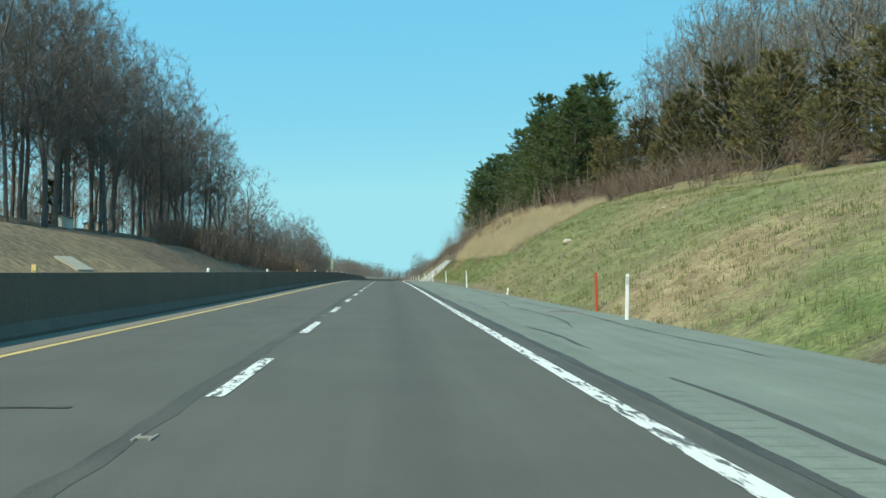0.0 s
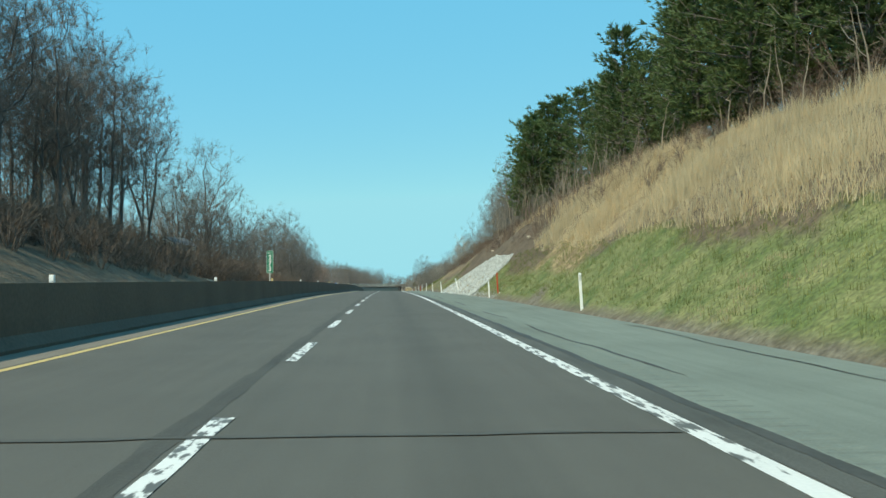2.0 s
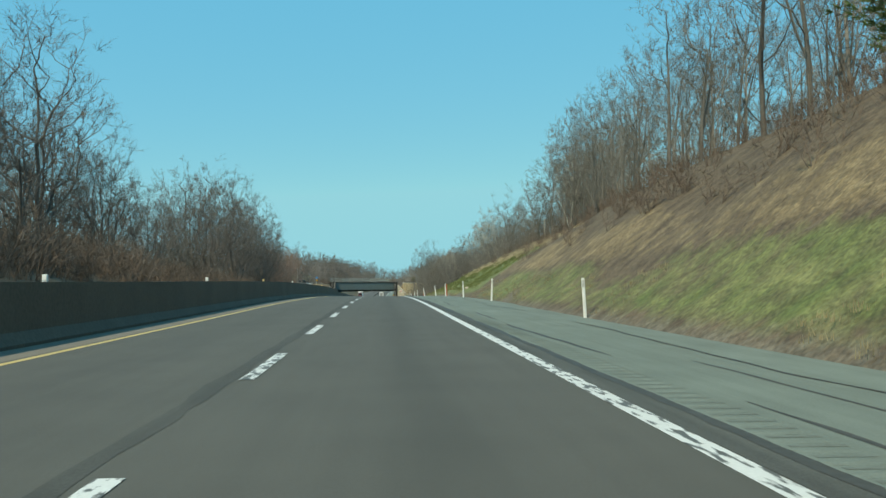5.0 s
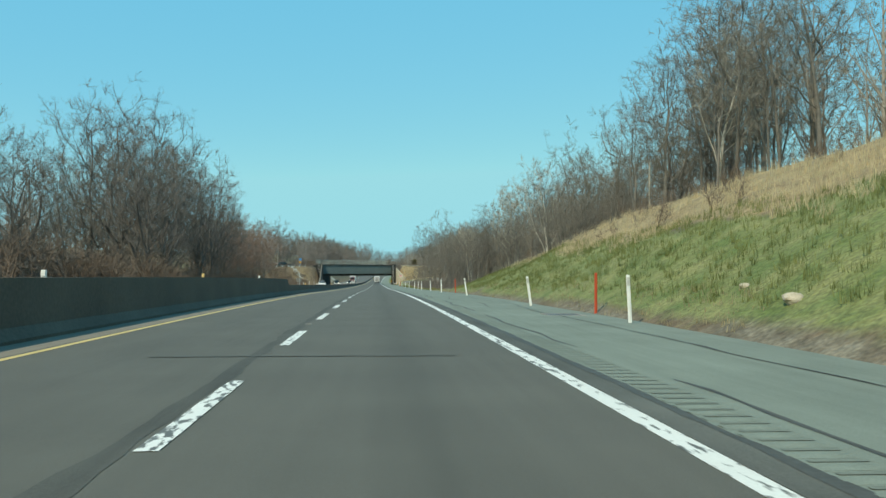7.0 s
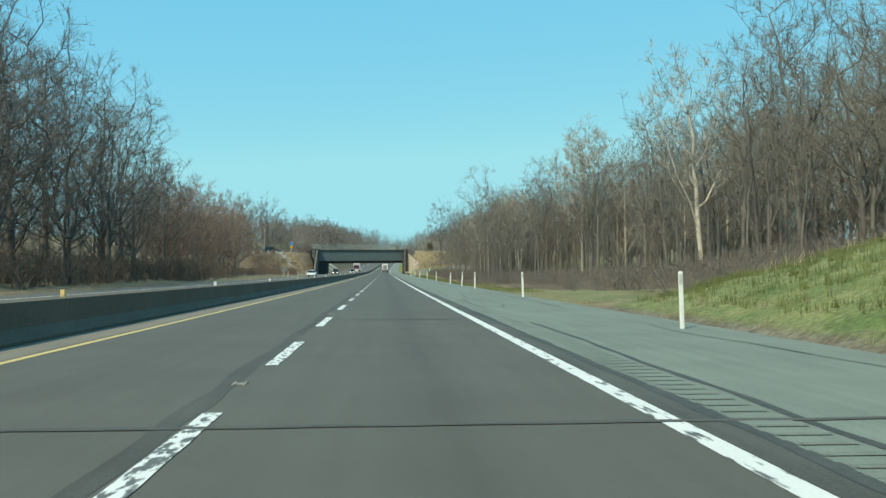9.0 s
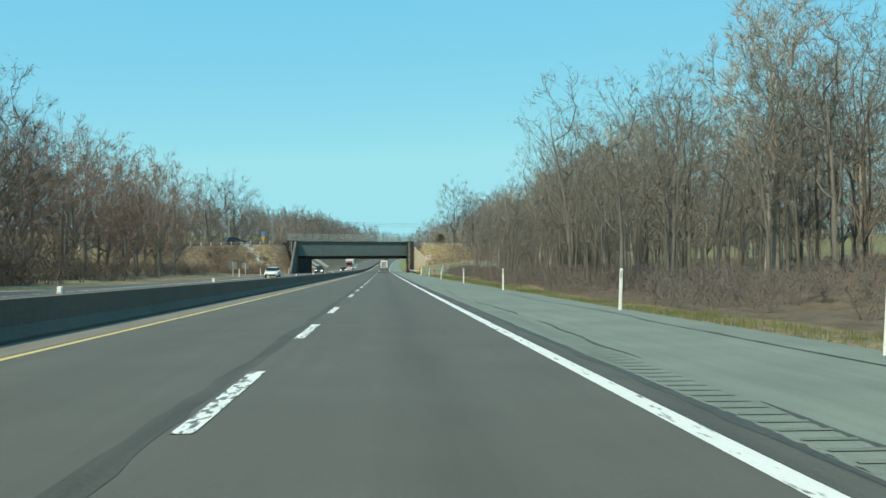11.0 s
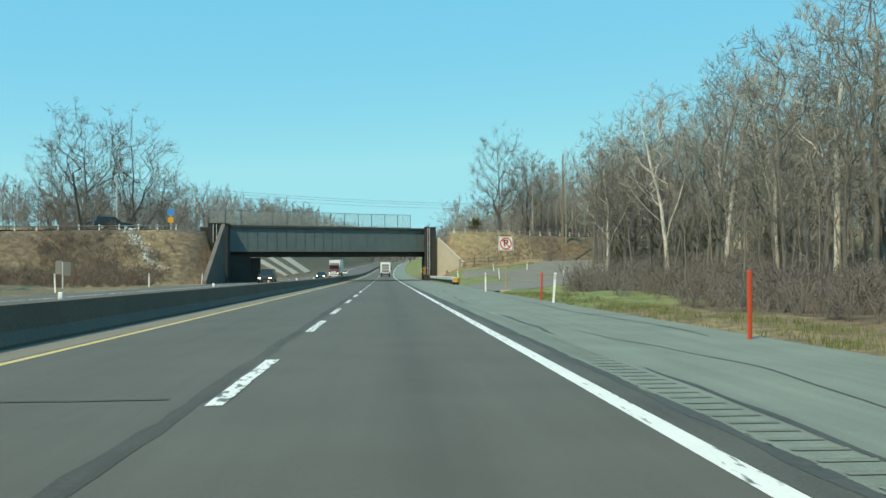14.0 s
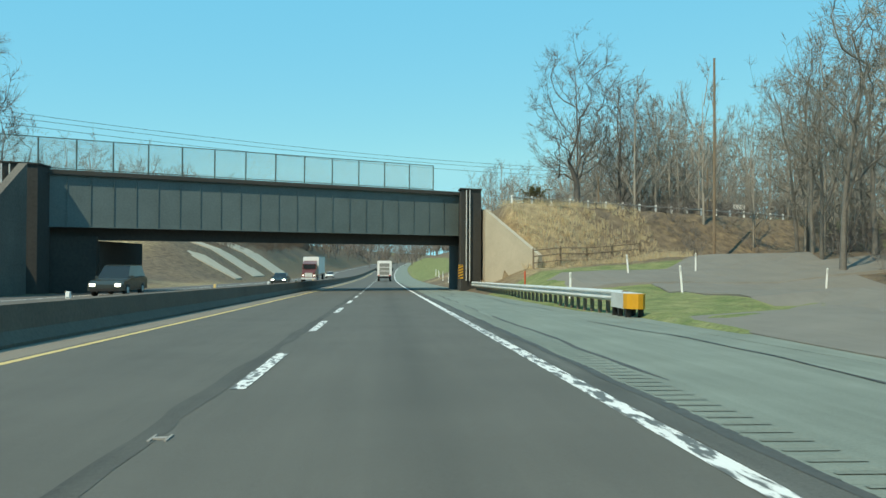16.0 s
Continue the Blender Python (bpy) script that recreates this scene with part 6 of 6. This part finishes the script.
gabled_house(-42.5, 234.0, -20, 0.72, 1.7, "small pale-sided gabled house behind the brush")
gabled_house(58.0, 558.0, 25, 0.75, 1.6, "pale-sided gabled house deep behind the bare woods")
for x, y, w, h in ((-44, 128, 2.2, 1.4), (-48, 152, 3.4, 1.1), (-55, 132, 1.2, 1.6)):
    e = thing("roadside_shed", (x, y, ground_z(x, y)), "small pale weathered shed under the tall trees", "shed")
    b = Build()
    b.loft([[(-w / 2, q, -0.4), (w / 2, q, -0.4), (w / 2, q, h), (0, q, h + 0.35), (-w / 2, q, h)] for q in (0, 1.6)])
    part("wall", b, M["house"], e)
    b = Build()
    b.loft([[(-w / 2 - 0.15, q, h - 0.05), (0, q, h + 0.36), (w / 2 + 0.15, q, h - 0.05), (w / 2 + 0.15, q, h + 0.03), (0, q, h + 0.46), (-w / 2 - 0.15, q, h + 0.03)] for q in (-0.2, 1.8)])
    part("roof", b, M["roof"], e)


# ---- vehicles ----
def wheel(parent, x, y, r, w):
    b = Build()
    n = 18
    ring = lambda rr, xx: [(xx, y + rr * math.cos(2 * math.pi * k / n), r + rr * math.sin(2 * math.pi * k / n)) for k in range(n)]
    b.loft([ring(r * 0.9, x - w / 2), ring(r, x - w / 4), ring(r, x + w / 4), ring(r * 0.9, x + w / 2)])
    wh = part("wheel", b, M["rubber"], parent)
    b = Build()
    b.loft([ring(r * 0.58, x - w / 2 - 0.012), ring(r * 0.5, x + w / 2 + 0.012)])
    part("rim", b, M["galv"], wh)


def car(name, x, y, rz, paint, label, L=4.6, W=1.8, H=1.45, suv=False, lamps=True, z=None):
    e = thing(name, (x, y, road_z(y) if z is None else z), label, "car", rz=rz)
    # side outline along the length, nose at -y
    low = [(-L / 2, 0.35), (-L / 2, 0.62), (-L / 2 + 0.25, 0.78), (-L * 0.22, 0.92), (L * 0.36, 0.98), (L / 2 - 0.05, 0.92), (L / 2, 0.6), (L / 2, 0.35)]
    if suv:
        low = [(yy, zz * 1.15 if zz > 0.5 else zz) for yy, zz in low]
    b = Build()
    rings = []
    for s, k in ((-1.0, 0.94), (-0.9, 1.0), (0.9, 1.0), (1.0, 0.94)):
        rings.append([(s * W / 2, yy * (0.985 if k < 1 else 1), 0.35 + (zz - 0.35) * k) for yy, zz in low])
    b.loft(rings)
    part("body", b, paint, e, smooth=False)
    zb = 0.9 * (1.15 if suv else 1)
    cab = [(-L * 0.22, zb), (-L * 0.06, H - 0.06), (L * 0.02, H), (L * 0.24 if not suv else L * 0.40, H - 0.02), (L * 0.40 if not suv else L * 0.47, zb + 0.05)]
    b = Build()
    b.loft([[(s * W / 2 * (0.90 if zz < H - 0.1 else 0.76), yy, zz) for yy, zz in cab] for s in (-1, 1)])
    part("window_band", b, M["glass"], e, "dark window glass")
    b = Build()
    b.loft([[(s * W / 2 * 0.77, -L * 0.055, H - 0.04), (s * W / 2 * 0.77, L * 0.02, H + 0.015), (s * W / 2 * 0.77, cab[3][0], H - 0.005), (s * W / 2 * 0.77, cab[3][0] + 0.03, H - 0.06)] for s in (-1, 1)])
    part("roof", b, paint, e)
    for s in (-1, 1):
        for yy in (-L * 0.31, L * 0.29):
            wheel(e, s * (W / 2 - 0.1), yy, 0.33 * (1.12 if suv else 1), 0.22)
        b = Build()
        b.box(s * W * 0.36 - 0.16, -L / 2 - 0.015, 0.6, s * W * 0.36 + 0.16, -L / 2 + 0.06, 0.76)
        part("headlight", b, M["lamp"] if lamps else M["sign_white"], e)
        b = Build()
        b.box(s * W * 0.38 - 0.14, L / 2 - 0.05, 0.65, s * W * 0.38 + 0.14, L / 2 + 0.015, 0.82)
        part("tail_light", b, M["red"], e)
        b = Build()
        b.box(s * (W / 2 + 0.02) - 0.09, -L * 0.17, zb, s * (W / 2 + 0.02) + 0.09, -L * 0.14, zb + 0.15)
        part("mirror", b, paint, e)
    b = Build()
    b.box(-W * 0.42, -L / 2 - 0.03, 0.33, W * 0.42, -L / 2 + 0.05, 0.5)
    part("bumper", b, M["black"], e)
    return e


car("sedan", -15.7, 466.8, 0, M["car_white"], "white four-door car on the opposite carriageway", lamps=False)
car("suv", -15.6, 551.0, 0, M["car_grey"], "grey-green SUV with headlights on the opposite carriageway", 4.8, 1.95, 1.8, True)
car("sedan", -12.2, 600.0, 0, M["car_dark"], "dark car beyond the overpass on the opposite carriageway")
car("sedan", -12.2, 690.0, 0, M["car_white"], "white car far off on the opposite carriageway", lamps=False)
ang = math.degrees(math.atan2(_dk.y, _dk.x))
u = (-36.2 - DECK_A.x) / _dk.x
car("suv", -36.2, DECK_A.y + _dk.y * u + 5, ang + 90, M["car_dark"], "dark SUV on the crossing road", 4.9, 1.95, 1.75, True, False, z=ground_z(-36.2, DECK_A.y + _dk.y * u + 5, False) + 0.16)


def box_truck(x, y, label):
    e = thing("box_truck", (x, y, road_z(y)), label, "truck")
    b = Build()
    b.loft([[(-1.22, q, 0.95), (1.22, q, 0.95), (1.22, q, 3.45), (1.1, q, 3.55), (-1.1, q, 3.55), (-1.22, q, 3.45)] for q in (0, 6.5)])
    body = part("cargo_box", b, M["truck_white"], e)
    b = Build()
    b.box(-0.85, -0.03, 1.15, 0.85, -0.005, 3.1)
    door = part("rear_door", b, M["sign_back"], body, "dark grey rear door")
    for z in (1.75, 2.4):
        b = Build()
        b.box(-0.8, -0.05, z, 0.8, -0.032, z + 0.1)
        part("panel_bar", b, M["truck_white"], door)
    b = Build()
    b.box(-1.1, -0.12, 0.55, 1.1, 0.1, 0.75)
    part("bumper", b, M["black"], e)
    b = Build()
    b.loft([[(-1.05, q, 0.6), (1.05, q, 0.6), (1.0, q, h), (-1.0, q, h)] for q, h in ((6.6, 2.5), (7.9, 2.3), (8.7, 1.4))])
    part("cab", b, M["car_white"], e)
    for s in (-1, 1):
        for q in (1.4, 7.4):
            wheel(e, s * 0.98, q, 0.45, 0.36)
        b = Build()
        b.box(s * 0.95 - 0.12, -0.04, 0.98, s * 0.95 + 0.12, -0.005, 1.12)
        part("tail_light", b, M["red"], e)
        b = Build()
        b.box(s * 1.45 - 0.1, 6.9, 1.7, s * 1.45 + 0.1, 6.98, 2.2)
        part("mirror", b, M["black"], e)
    return e


box_truck(0.25, 641.0, "white box truck driving ahead in the near lane")


def semi(x, y, label):
    e = thing("semi_truck", (x, y, road_z(y)), label, "truck")
    b = Build()
    b.loft([[(-1.15, q, 0.6), (1.15, q, 0.6), (1.15 * k, q, h), (-1.15 * k, q, h)] for q, h, k in ((-0.1, 1.5, 0.8), (0.2, 1.75, 0.9), (1.4, 2.0, 1.0), (1.45, 2.9, 0.95), (3.6, 3.4, 0.95))])
    cab = part("cab", b, M["truck_red"], e, "red tractor cab")
    b = Build()
    b.box(-0.95, 1.36, 2.05, 0.95, 1.43, 2.8)
    part("windscreen", b, M["glass"], cab)
    b = Build()
    b.box(-0.6, -0.14, 0.8, 0.6, -0.09, 1.45)
    part("grille", b, M["galv"], cab)
    b = Build()
    b.loft([[(-1.28, q, 1.2), (1.28, q, 1.2), (1.28, q, 4.05), (-1.28, q, 4.05)] for q in (4.2, 18)])
    part("trailer", b, M["truck_white"], e, "white box trailer")
    for s in (-1, 1):
        for q in (0.7, 3.4, 4.6, 15.6, 16.8):
            wheel(e, s * 1.05, q, 0.5, 0.32)
        b = Build()
        b.box(s * 0.9 - 0.14, -0.1, 0.95, s * 0.9 + 0.14, 0.1, 1.15)
        part("headlight", b, M["lamp"], e)
    b = Build()
    b.box(-1.2, -0.2, 0.4, 1.2, 0.05, 0.7)
    part("bumper", b, M["galv"], e)
    return e


semi(-11.9, 633.0, "red tractor with a white box trailer on the opposite carriageway")
